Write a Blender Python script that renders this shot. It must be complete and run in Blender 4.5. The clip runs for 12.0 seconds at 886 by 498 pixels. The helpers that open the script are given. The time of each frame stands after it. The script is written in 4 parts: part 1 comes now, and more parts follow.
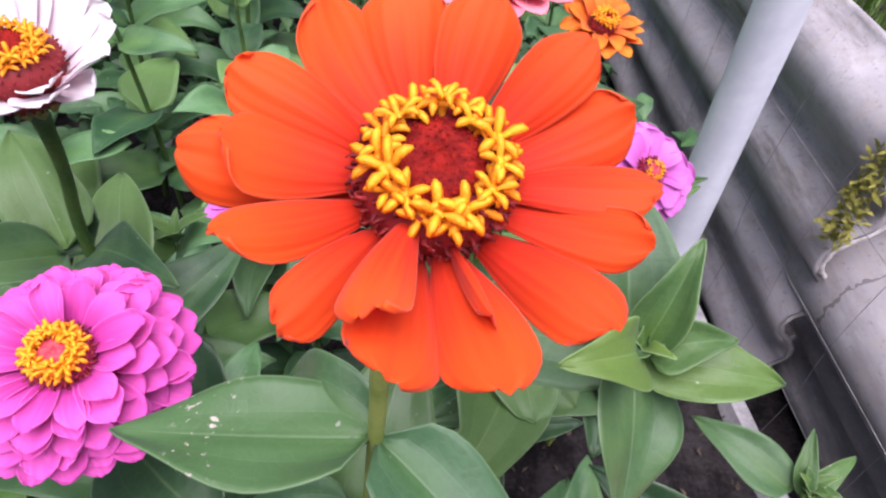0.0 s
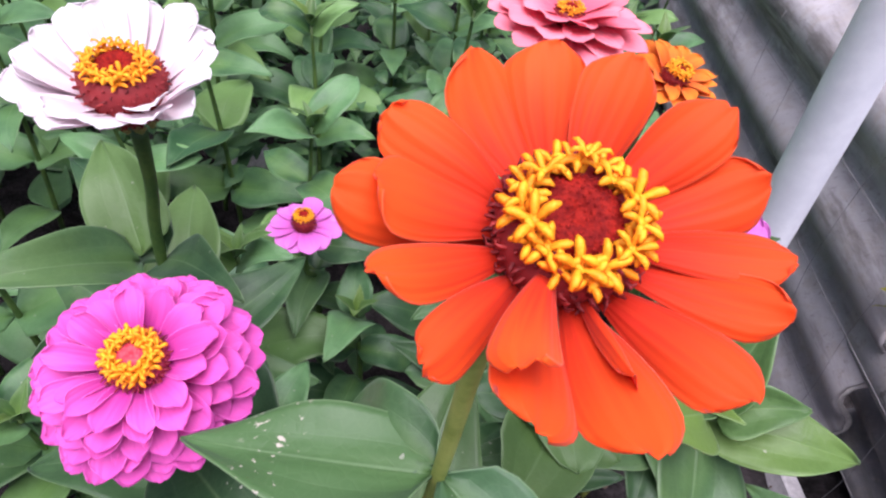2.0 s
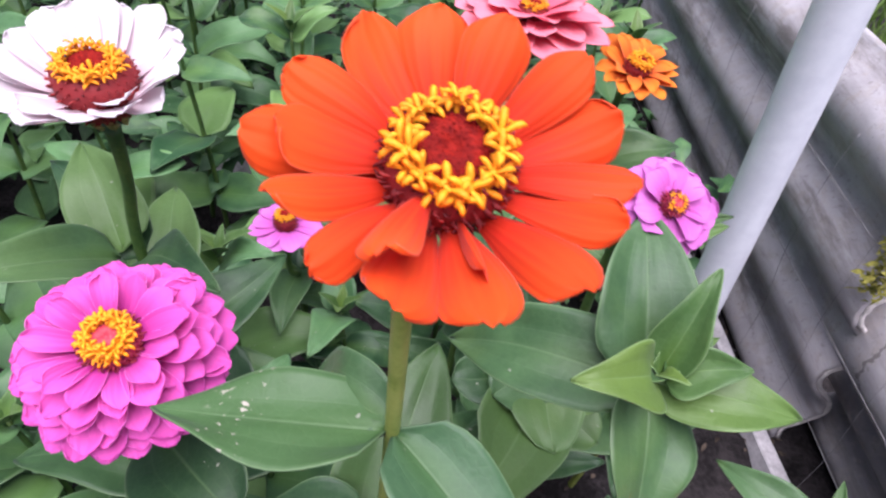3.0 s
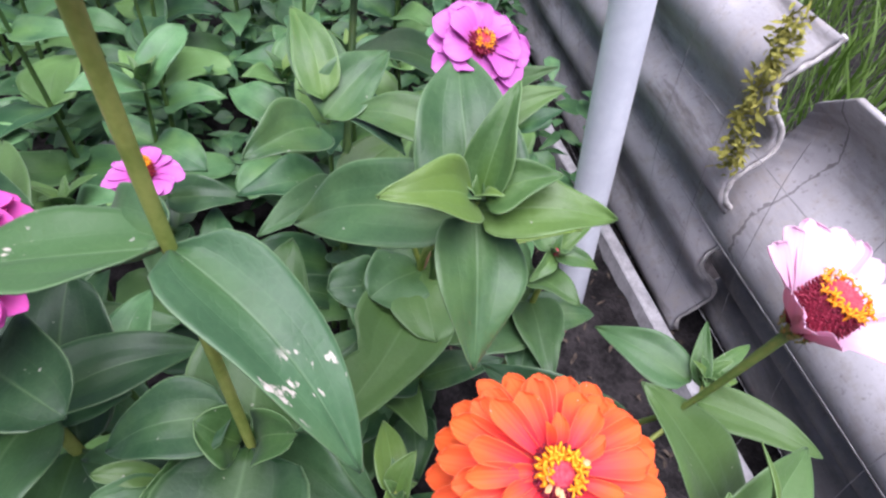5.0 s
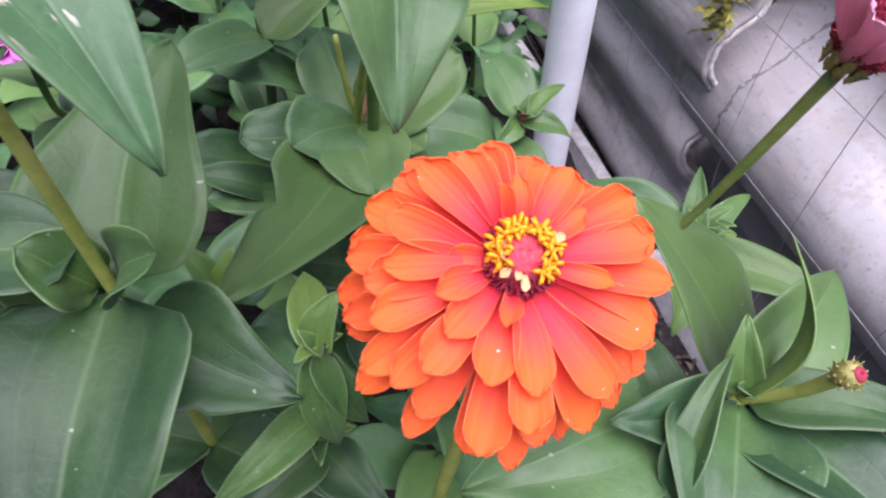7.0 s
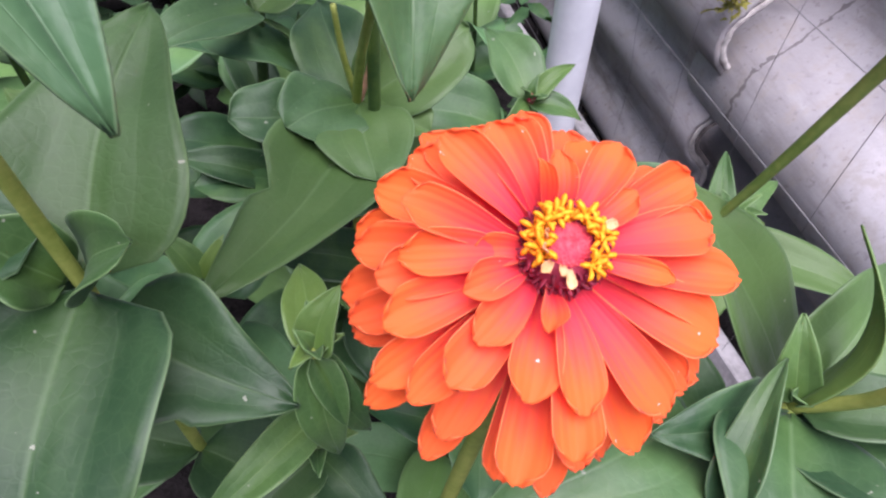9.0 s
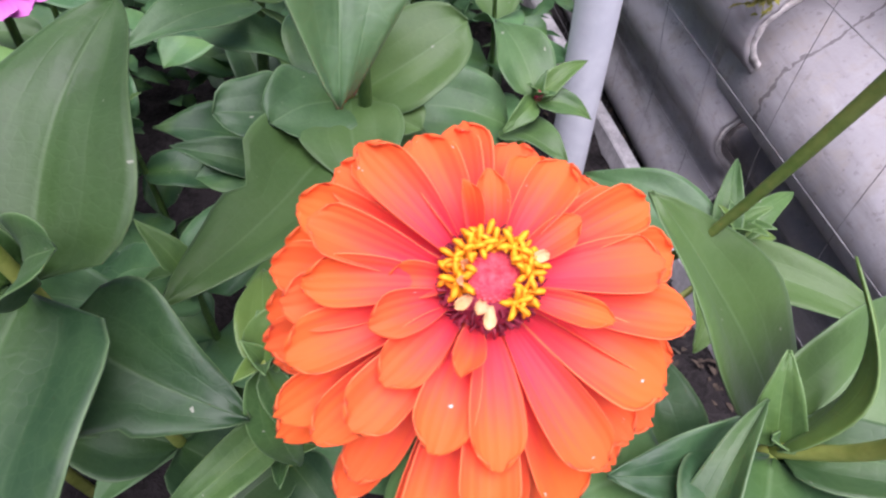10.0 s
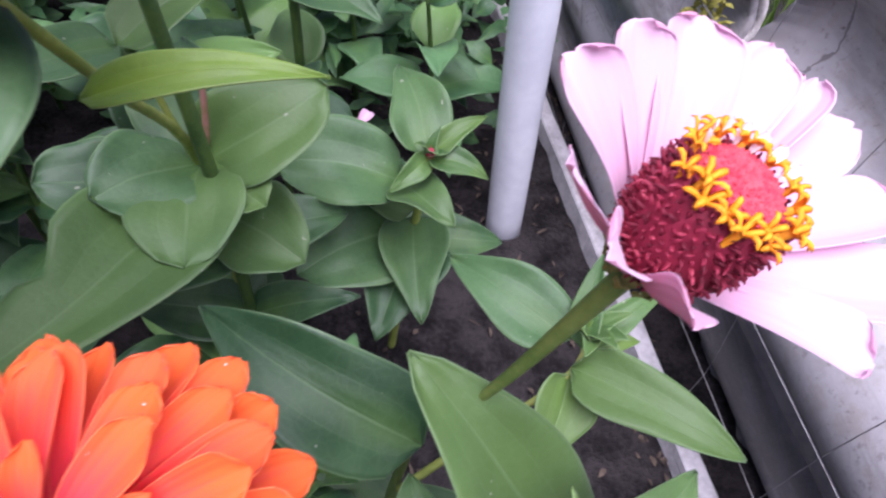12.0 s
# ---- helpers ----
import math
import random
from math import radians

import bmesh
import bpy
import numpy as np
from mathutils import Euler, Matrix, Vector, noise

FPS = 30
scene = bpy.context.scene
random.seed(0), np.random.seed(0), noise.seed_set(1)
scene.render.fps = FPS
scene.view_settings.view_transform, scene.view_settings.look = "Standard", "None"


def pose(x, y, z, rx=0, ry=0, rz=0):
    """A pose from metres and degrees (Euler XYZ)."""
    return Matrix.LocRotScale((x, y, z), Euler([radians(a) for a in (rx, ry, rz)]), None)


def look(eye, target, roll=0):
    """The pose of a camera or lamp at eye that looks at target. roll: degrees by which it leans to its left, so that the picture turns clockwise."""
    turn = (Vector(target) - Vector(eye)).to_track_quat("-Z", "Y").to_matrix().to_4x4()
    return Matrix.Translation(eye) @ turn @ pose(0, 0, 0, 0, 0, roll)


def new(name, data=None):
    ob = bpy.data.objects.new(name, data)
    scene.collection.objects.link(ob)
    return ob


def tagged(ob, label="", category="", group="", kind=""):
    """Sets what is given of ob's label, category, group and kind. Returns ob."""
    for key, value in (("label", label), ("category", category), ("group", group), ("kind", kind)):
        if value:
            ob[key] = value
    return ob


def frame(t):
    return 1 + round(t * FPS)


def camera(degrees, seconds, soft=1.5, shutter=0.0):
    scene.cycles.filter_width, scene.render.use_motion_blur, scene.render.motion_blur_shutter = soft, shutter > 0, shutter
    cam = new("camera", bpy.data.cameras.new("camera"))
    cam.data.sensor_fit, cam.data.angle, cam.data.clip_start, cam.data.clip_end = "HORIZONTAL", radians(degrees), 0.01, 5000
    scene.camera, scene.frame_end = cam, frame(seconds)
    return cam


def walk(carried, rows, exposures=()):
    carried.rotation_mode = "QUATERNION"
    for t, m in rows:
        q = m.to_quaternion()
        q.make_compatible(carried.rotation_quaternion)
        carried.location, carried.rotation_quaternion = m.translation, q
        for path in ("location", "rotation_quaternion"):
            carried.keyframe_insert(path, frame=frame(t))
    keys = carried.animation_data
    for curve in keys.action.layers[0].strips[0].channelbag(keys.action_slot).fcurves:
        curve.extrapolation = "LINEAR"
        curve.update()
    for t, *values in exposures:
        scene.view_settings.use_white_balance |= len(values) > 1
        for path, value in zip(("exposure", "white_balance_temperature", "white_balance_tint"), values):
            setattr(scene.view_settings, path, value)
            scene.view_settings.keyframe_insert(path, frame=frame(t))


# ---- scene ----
cam = camera(74.1, 12.0, soft=2.3, shutter=0.4)
PATH = [
    (0, (0.024, 0.011, 0.608), (0.164, 1.342, -0.878), 11.7),
    (0.5, (0.024, 0.009, 0.61), (0.171, 1.382, -0.837), 11.8),
    (1, (0.021, 0.007, 0.611), (0.083, 1.39, -0.833), 12.2),
    (1.5, (0.016, 0.01, 0.609), (0.04, 1.399, -0.83), 12.5),
    (2, (0.013, 0.01, 0.609), (0.001, 1.407, -0.822), 11.8),
    (2.5, (0.018, 0.005, 0.611), (0.009, 1.409, -0.812), 11.3),
    (2.7, (0.022, 0.002, 0.612), (0.006, 1.416, -0.803), 10.7),
    (4.3, (0.059, -0.026, 0.598), (0.274, 1.371, -0.817), 11.3),
    (4.5, (0.065, -0.029, 0.593), (0.312, 1.356, -0.828), 11.2),
    (4.7, (0.071, -0.035, 0.588), (0.321, 1.35, -0.833), 10.3),
    (5, (0.077, -0.037, 0.577), (0.324, 1.342, -0.85), 9.2),
    (5.5, (0.084, -0.042, 0.561), (0.342, 1.323, -0.878), 8.9),
    (6, (0.09, -0.047, 0.532), (0.343, 1.269, -0.952), 8.0),
    (6.5, (0.096, -0.05, 0.5), (0.4, 1.224, -1.011), 9.3),
    (6.6, (0.097, -0.048, 0.495), (0.412, 1.223, -1.017), 9.5),
    (7, (0.104, -0.041, 0.484), (0.436, 1.236, -1.019), 10.2),
    (7.2, (0.108, -0.037, 0.478), (0.43, 1.231, -1.035), 10.2),
    (8.8, (0.097, -0.023, 0.469), (0.489, 1.203, -1.062), 12.7),
    (9, (0.101, -0.025, 0.465), (0.457, 1.223, -1.056), 11.3),
    (9.3, (0.105, -0.025, 0.462), (0.441, 1.228, -1.061), 10.4),
    (9.5, (0.107, -0.02, 0.464), (0.46, 1.217, -1.068), 11.8),
    (10, (0.125, -0.014, 0.463), (0.373, 1.217, -1.093), 9.8),
    (10.5, (0.14, -0.01, 0.47), (0.344, 1.215, -1.097), 9.4),
    (10.9, (0.159, -0.002, 0.483), (0.317, 1.201, -1.107), 7.8),
    (11, (0.163, -0.001, 0.483), (0.317, 1.208, -1.103), 7.6),
    (11.5, (0.181, 0.018, 0.488), (0.37, 1.211, -1.106), 9.8),
    (12, (0.197, 0.033, 0.484), (0.45, 1.23, -1.097), 12.6),
]
EXPOSURES = [(0, 1.03, 6090, 28), (2.5, 1.03, 6060, 27), (4.5, 1.17, 5850, 23), (5.5, 1.18, 5890, 26), (7, 1.16, 6000, 28), (9, 1.14, 6030, 28), (11, 1.09, 5980, 29), (12, 1.09, 5800, 31)]
walk(cam, [(t, look(eye, target, roll)) for t, eye, target, roll in PATH], EXPOSURES)

# ---- light ----
world = bpy.data.worlds.new("sky")
scene.world = world
world.use_nodes = True
wn = world.node_tree
sky = wn.nodes.new("ShaderNodeTexSky")
sky.sky_type = "NISHITA"
sky.sun_disc = False
sky.sun_elevation, sky.sun_rotation = radians(77), radians(180)
sky.air_density, sky.dust_density = 1.0, 4.0
wn.nodes["Background"].inputs[1].default_value = 0.05
cloud = wn.nodes.new("ShaderNodeHueSaturation")
cloud.inputs["Saturation"].default_value = 0.85
wn.links.new(sky.outputs[0], cloud.inputs["Color"])
wn.links.new(cloud.outputs[0], wn.nodes["Background"].inputs[0])
sun = new("sun", bpy.data.lights.new("sun", "SUN"))
sun.data.energy, sun.data.angle, sun.data.color = 3.35, radians(64), (1.0, 0.985, 0.97)
sun.matrix_world = look((0.0, -0.25, 2.0), (0, 0.2, 0))


# ---- materials ----
def material(name, rough=0.6, spec=0.5):
    m = bpy.data.materials.new(name)
    m.use_nodes = True
    b = m.node_tree.nodes["Principled BSDF"]
    b.inputs["Roughness"].default_value = rough
    b.inputs["Specular IOR Level"].default_value = spec
    return m, m.node_tree, b


def node(nt, kind, **values):
    n = nt.nodes.new(kind)
    for key, value in values.items():
        n.inputs[key].default_value = value
    return n


def math_node(nt, op, a, b=None, c=None, clamp=False):
    n = nt.nodes.new("ShaderNodeMath")
    n.operation, n.use_clamp = op, clamp
    for k, v in enumerate((a, b, c)):
        if v is None:
            continue
        if isinstance(v, (int, float)):
            n.inputs[k].default_value = v
        else:
            nt.links.new(v, n.inputs[k])
    return n.outputs[0]


def mix(nt, fac, a, b, how="MIX"):
    n = nt.nodes.new("ShaderNodeMix")
    n.data_type, n.blend_type = "RGBA", how
    for sock, v in ((n.inputs[0], fac), (n.inputs[6], a), (n.inputs[7], b)):
        if isinstance(v, (int, float)):
            sock.default_value = v
        elif isinstance(v, tuple):
            sock.default_value = (*v, 1)
        else:
            nt.links.new(v, sock)
    return n.outputs[2]


def noise_at(nt, vec, scale, detail=3.0, rough=0.55):
    n = node(nt, "ShaderNodeTexNoise", Scale=scale, Detail=detail, Roughness=rough)
    if vec is not None:
        nt.links.new(vec, n.inputs["Vector"])
    return n.outputs["Fac"]


def ramp(nt, fac, lo, hi):
    n = nt.nodes.new("ShaderNodeMapRange")
    n.interpolation_type = "SMOOTHSTEP"
    nt.links.new(fac, n.inputs[0])
    n.inputs[1].default_value, n.inputs[2].default_value = lo, hi
    return n.outputs[0]


def bump(nt, b, height, strength, distance):
    n = node(nt, "ShaderNodeBump", Strength=strength, Distance=distance)
    nt.links.new(height, n.inputs["Height"])
    nt.links.new(n.outputs[0], b.inputs["Normal"])
    return n.outputs[0]


def thin(nt, b, colour, share, normal=None):
    """Lets a share of the light through a leaf or petal."""
    t = nt.nodes.new("ShaderNodeBsdfTranslucent")
    m = nt.nodes.new("ShaderNodeMixShader")
    m.inputs[0].default_value = share
    nt.links.new(colour, t.inputs["Color"])
    if normal is not None:
        nt.links.new(normal, t.inputs["Normal"])
    nt.links.new(b.outputs[0], m.inputs[1])
    nt.links.new(t.outputs[0], m.inputs[2])
    nt.links.new(m.outputs[0], nt.nodes["Material Output"].inputs[0])


def uv_of(nt):
    u = nt.nodes.new("ShaderNodeUVMap")
    s = nt.nodes.new("ShaderNodeSeparateXYZ")
    nt.links.new(u.outputs[0], s.inputs[0])
    return u.outputs[0], s.outputs[0], s.outputs[1]


def stretched(nt, vec, scale):
    m = nt.nodes.new("ShaderNodeMapping")
    m.inputs["Scale"].default_value = scale
    nt.links.new(vec, m.inputs[0])
    return m.outputs[0]


def shifted_by_object(nt, vec):
    """Moves a pattern on by the object's own random number."""
    info = nt.nodes.new("ShaderNodeObjectInfo")
    n = nt.nodes.new("ShaderNodeVectorMath")
    n.operation = "ADD"
    c = nt.nodes.new("ShaderNodeCombineXYZ")
    r = math_node(nt, "MULTIPLY", info.outputs["Random"], 37.0)
    for k in range(3):
        nt.links.new(r, c.inputs[k])
    nt.links.new(vec, n.inputs[0])
    nt.links.new(c.outputs[0], n.inputs[1])
    return n.outputs[0], info.outputs["Random"]


def leaf_material(name, dark, light, vein, blemish=0.0, amount=1.0, size=1.0):
    m, nt, b = material(name, 0.5, 0.45)
    uv, u, v = uv_of(nt)
    geo = nt.nodes.new("ShaderNodeTexCoord")
    pos, rnd = shifted_by_object(nt, geo.outputs["Object"])
    side = math_node(nt, "ABSOLUTE", math_node(nt, "MULTIPLY_ADD", u, 2.0, -1.0))
    mid = math_node(nt, "SUBTRACT", 1.0, ramp(nt, side, 0.0, 0.055))
    near = math_node(nt, "ABSOLUTE", math_node(nt, "SUBTRACT", side, 0.46))
    lateral = math_node(nt, "SUBTRACT", 1.0, ramp(nt, near, 0.0, 0.035))
    near2 = math_node(nt, "ABSOLUTE", math_node(nt, "SUBTRACT", side, 0.76))
    outer = math_node(nt, "SUBTRACT", 1.0, ramp(nt, near2, 0.0, 0.03))
    veins = math_node(nt, "MAXIMUM", mid, math_node(nt, "MULTIPLY", math_node(nt, "MAXIMUM", lateral, math_node(nt, "MULTIPLY", outer, 0.2)), 0.22))
    big = noise_at(nt, pos, 38, 3)
    fine = noise_at(nt, pos, 420, 3)
    net = nt.nodes.new("ShaderNodeTexVoronoi")
    net.feature = "DISTANCE_TO_EDGE"
    net.inputs["Scale"].default_value = 240.0
    nt.links.new(pos, net.inputs["Vector"])
    mesh_veins = math_node(nt, "SUBTRACT", 1.0, ramp(nt, net.outputs["Distance"], 0.0, 0.13))
    hue = math_node(nt, "FRACT", math_node(nt, "MULTIPLY", rnd, 7.31))
    tone = math_node(nt, "ADD", math_node(nt, "MULTIPLY", big, 0.75), math_node(nt, "MULTIPLY", rnd, 0.5))
    colour = mix(nt, ramp(nt, tone, 0.3, 0.95), dark, light)
    colour = mix(nt, math_node(nt, "MULTIPLY", fine, 0.35), colour, tuple(c * 0.6 for c in dark))
    colour = mix(nt, math_node(nt, "MULTIPLY", ramp(nt, hue, 0.55, 1.0), 0.55), colour, (light[0] * 1.35, light[1] * 1.1, light[2] * 0.6))
    colour = mix(nt, math_node(nt, "MULTIPLY", ramp(nt, noise_at(nt, pos, 16, 4), 0.52, 0.7), 0.4), colour, (light[0] * 1.25, light[1] * 1.05, light[2] * 0.7))
    # Greener midrib base: the lack of sky sheen there, painted in.
    sheen_free = math_node(nt, "MULTIPLY", math_node(nt, "SUBTRACT", 1.0, ramp(nt, side, 0.05, 0.6)), math_node(nt, "SUBTRACT", 1.0, ramp(nt, v, 0.05, 0.65)))
    colour = mix(nt, math_node(nt, "MULTIPLY", sheen_free, 0.4), colour, (light[0] * 0.95, light[1] * 0.95, light[2] * 0.4))
    colour = mix(nt, math_node(nt, "MULTIPLY", mesh_veins, 0.035), colour, vein)
    colour = mix(nt, math_node(nt, "MULTIPLY", veins, 0.22), colour, vein)
    colour = mix(nt, math_node(nt, "MULTIPLY", ramp(nt, side, 0.95, 1.0), 0.5), colour, vein)
    specks = ramp(nt, noise_at(nt, pos, 190, 2), 0.745, 0.76)
    colour = mix(nt, math_node(nt, "MULTIPLY", specks, 0.55), colour, (0.42, 0.42, 0.34))
    if blemish:
        zone = ramp(nt, math_node(nt, "ABSOLUTE", math_node(nt, "SUBTRACT", v, blemish)), 0.15, 0.05)
        zone = math_node(nt, "MULTIPLY", zone, amount)
        scar = ramp(nt, noise_at(nt, stretched(nt, uv, (6.0 / size, 9.0 / size, 1.0)), 1.0, 4), 0.59, 0.64)
        colour = mix(nt, math_node(nt, "MULTIPLY", zone, scar), colour, (0.56, 0.5, 0.42))
    nt.links.new(colour, b.inputs["Base Color"])
    h = math_node(nt, "ADD", math_node(nt, "MULTIPLY", veins, -0.35), math_node(nt, "MULTIPLY", noise_at(nt, pos, 120, 2), 0.7))
    h = math_node(nt, "ADD", h, math_node(nt, "MULTIPLY", mesh_veins, -0.05))
    h = math_node(nt, "ADD", h, math_node(nt, "MULTIPLY", fine, 0.14))
    nrm = bump(nt, b, h, 0.5, 0.0011)
    b.inputs["Sheen Weight"].default_value = 0.06
    b.inputs["Sheen Roughness"].default_value = 0.5
    b.inputs["Sheen Tint"].default_value = (0.8, 0.92, 1.0, 1)
    nt.links.new(math_node(nt, "MULTIPLY_ADD", big, 0.28, 0.36), b.inputs["Roughness"])
    thin(nt, b, mix(nt, 1.0, colour, (0.95, 1.3, 0.45), "MULTIPLY"), 0.13, nrm)
    return m


def petal_material(name, base, tip, edge=0.0, share=0.3, fleck=0.0, reach=0.72, vary=0.36):
    m, nt, b = material(name, 0.62, 0.25)
    uv, u, v = uv_of(nt)
    moved, rnd = shifted_by_object(nt, uv)
    streak = noise_at(nt, stretched(nt, moved, (16.0, 1.3, 1.0)), 1.0, 3)
    soft = noise_at(nt, stretched(nt, moved, (2.2, 2.0, 1.0)), 1.0, 2)
    along = math_node(nt, "ADD", v, math_node(nt, "MULTIPLY_ADD", streak, 0.35, -0.17))
    colour = mix(nt, ramp(nt, along, 0.05, reach), base, tip)
    colour = mix(nt, math_node(nt, "MULTIPLY", soft, 0.35), colour, tuple(c * 0.84 for c in tip))
    colour = mix(nt, math_node(nt, "MULTIPLY", rnd, vary), colour, tuple(c * 0.9 for c in base))
    if edge:
        rim = ramp(nt, math_node(nt, "ABSOLUTE", math_node(nt, "MULTIPLY_ADD", u, 2.0, -1.0)), 0.8, 1.0)
        colour = mix(nt, math_node(nt, "MULTIPLY", rim, edge), colour, tuple(min(1.0, c * 1.2 + 0.08) for c in tip))
    if fleck:
        spot = ramp(nt, noise_at(nt, stretched(nt, moved, (5.0, 6.0, 1.0)), 1.0, 2), fleck, fleck + 0.03)
        colour = mix(nt, spot, colour, (0.85, 0.7, 0.66))
    nt.links.new(colour, b.inputs["Base Color"])
    grooves = nt.nodes.new("ShaderNodeTexWave")
    grooves.bands_direction = "X"
    grooves.inputs["Scale"].default_value, grooves.inputs["Distortion"].default_value = 2.6, 0.6
    nt.links.new(stretched(nt, uv, (1.0, 0.15, 1.0)), grooves.inputs["Vector"])
    h = math_node(nt, "ADD", math_node(nt, "MULTIPLY", grooves.outputs["Fac"], 0.6), math_node(nt, "MULTIPLY", streak, 0.6))
    nrm = bump(nt, b, h, 0.2, 0.0006)
    b.inputs["Sheen Weight"].default_value = 0.12
    thin(nt, b, colour, share, nrm)
    return m


def plain(name, a, c, scale, rough=0.7, detail=4, strength=0.3, distance=0.001, spec=0.4, metal=0.0, lo=0.35, hi=0.65):
    m, nt, b = material(name, rough, spec)
    geo = nt.nodes.new("ShaderNodeTexCoord")
    pos, rnd = shifted_by_object(nt, geo.outputs["Object"])
    f = noise_at(nt, pos, scale, detail)
    g = noise_at(nt, pos, scale * 7, 3)
    nt.links.new(mix(nt, ramp(nt, math_node(nt, "ADD", math_node(nt, "MULTIPLY", f, 0.7), math_node(nt, "MULTIPLY", g, 0.3)), lo, hi), a, c), b.inputs["Base Color"])
    b.inputs["Metallic"].default_value = metal
    bump(nt, b, math_node(nt, "ADD", f, math_node(nt, "MULTIPLY", g, 0.5)), strength, distance)
    return m


LEAF = leaf_material("zinnia_leaf", (0.016, 0.058, 0.018), (0.082, 0.175, 0.06), (0.2, 0.31, 0.15))
LEAF_YOUNG = leaf_material("young_leaf", (0.036, 0.098, 0.022), (0.105, 0.205, 0.05), (0.27, 0.42, 0.17))
LEAF_FRESH = leaf_material("fresh_leaf", (0.1, 0.19, 0.018), (0.2, 0.31, 0.04), (0.34, 0.44, 0.14))
# Between LEAF and the darkest leaf: half shade put into the colour.
LEAF_MID = leaf_material("half_shaded_leaf", (0.013, 0.048, 0.013), (0.058, 0.135, 0.042), (0.17, 0.27, 0.12))
# For olive old leaves; also carries the shade on low leaves in its colour.
LEAF_OLD_SHADED = leaf_material("old_and_shaded_leaf", (0.011, 0.042, 0.011), (0.043, 0.106, 0.032), (0.15, 0.24, 0.1))
LEAF_SPOTTED = leaf_material("spotted_leaf", (0.017, 0.062, 0.02), (0.07, 0.162, 0.066), (0.2, 0.31, 0.15), 0.62)
LEAF_FLECKED = leaf_material("flecked_leaf", (0.016, 0.06, 0.021), (0.06, 0.148, 0.06), (0.2, 0.31, 0.15), 0.62, 0.85, 0.55)
LEAF_FAR = leaf_material("bed_leaf", (0.022, 0.082, 0.026), (0.13, 0.285, 0.105), (0.16, 0.27, 0.11))
STEM = plain("green_stem", (0.2, 0.26, 0.045), (0.34, 0.38, 0.09), 60, 0.5, strength=0.4, distance=0.0006)
SHOOT = plain("pinkish_shoot", (0.2, 0.16, 0.06), (0.42, 0.2, 0.16), 80, 0.5)
STEM_MID = plain("mid_green_stem", (0.09, 0.15, 0.028), (0.18, 0.23, 0.055), 60, 0.5, strength=0.4, distance=0.0006)
STEM_DARK = plain("dark_green_stem", (0.035, 0.085, 0.02), (0.08, 0.14, 0.03), 60, 0.5, strength=0.4, distance=0.0006)
BRACT = plain("bract", (0.17, 0.18, 0.04), (0.36, 0.3, 0.1), 300, 0.6)
# Claw colour and pale rims are real, exaggerated to stand in for petal-to-petal shade.
SCARLET = petal_material("scarlet_petal", (0.6, 0.008, 0.004), (1.0, 0.118, 0.006), edge=0.6, share=0.36)
ORANGE = petal_material("orange_petal", (0.92, 0.03, 0.11), (1.0, 0.185, 0.028), edge=0.7, share=0.36, fleck=0.73, reach=0.74, vary=0.15)
MAGENTA = petal_material("magenta_petal", (0.52, 0.018, 0.26), (0.93, 0.15, 0.6), edge=0.75)
WHITE = petal_material("white_petal", (0.84, 0.66, 0.72), (0.92, 0.88, 0.89), edge=0.1, share=0.35)
BLUSH = petal_material("blush_petal", (0.84, 0.5, 0.68), (0.9, 0.64, 0.79), edge=0.3, share=0.3)
BLUSH_BACK = petal_material("rose_petal", (0.7, 0.26, 0.4), (0.85, 0.45, 0.6), edge=0.2)
LILAC = petal_material("lilac_petal", (0.6, 0.1, 0.45), (0.82, 0.26, 0.72), edge=0.2)
ROSE = petal_material("pink_petal", (0.88, 0.12, 0.2), (0.96, 0.35, 0.42), edge=0.3)
AMBER = petal_material("amber_petal", (0.75, 0.1, 0.01), (0.92, 0.3, 0.02), edge=0.3)
def scale_material(name, deep, mid, pale):
    m, nt, b = material(name, 0.62, 0.35)
    geo = nt.nodes.new("ShaderNodeNewGeometry")
    r = geo.outputs["Random Per Island"]
    colour = mix(nt, ramp(nt, r, 0.0, 0.75), deep, mid)
    colour = mix(nt, ramp(nt, r, 0.72, 1.0), colour, pale)
    nt.links.new(colour, b.inputs["Base Color"])
    return m


MAROON = scale_material("maroon_disc", (0.09, 0.005, 0.007), (0.24, 0.018, 0.018), (0.36, 0.035, 0.03))
WINE = scale_material("wine_disc", (0.12, 0.007, 0.018), (0.32, 0.025, 0.055), (0.5, 0.07, 0.11))
CAP_RED = plain("red_cap", (0.13, 0.005, 0.004), (0.3, 0.014, 0.007), 600, 0.75, spec=0.12)
CAP_PINK = plain("pink_cap", (0.5, 0.035, 0.06), (0.72, 0.1, 0.12), 600, 0.75, spec=0.15)
YELLOW = plain("yellow_floret", (0.85, 0.27, 0.004), (0.95, 0.41, 0.01), 500, 0.55, spec=0.3)
CREAM = plain("withered_floret", (0.6, 0.28, 0.1), (0.75, 0.45, 0.24), 400, 0.7)
PISTIL = plain("white_pistil", (0.85, 0.75, 0.75), (0.9, 0.85, 0.85), 400, 0.6)
SOIL = plain("dark_soil", (0.008, 0.007, 0.007), (0.042, 0.036, 0.036), 26, 0.95, 8, 0.9, 0.012, 0.15)
TUBE = plain("grey_tube", (0.72, 0.74, 0.79), (0.83, 0.85, 0.89), 14, 0.42, 5, 0.12, 0.0008, 0.5, 0.05)
WIRE = plain("rusty_wire", (0.16, 0.15, 0.15), (0.34, 0.33, 0.33), 60, 0.55, spec=0.5, metal=0.4)
BOARD = plain("weathered_board", (0.4, 0.38, 0.38), (0.66, 0.63, 0.63), 30, 0.85, 6, 0.5, 0.002)
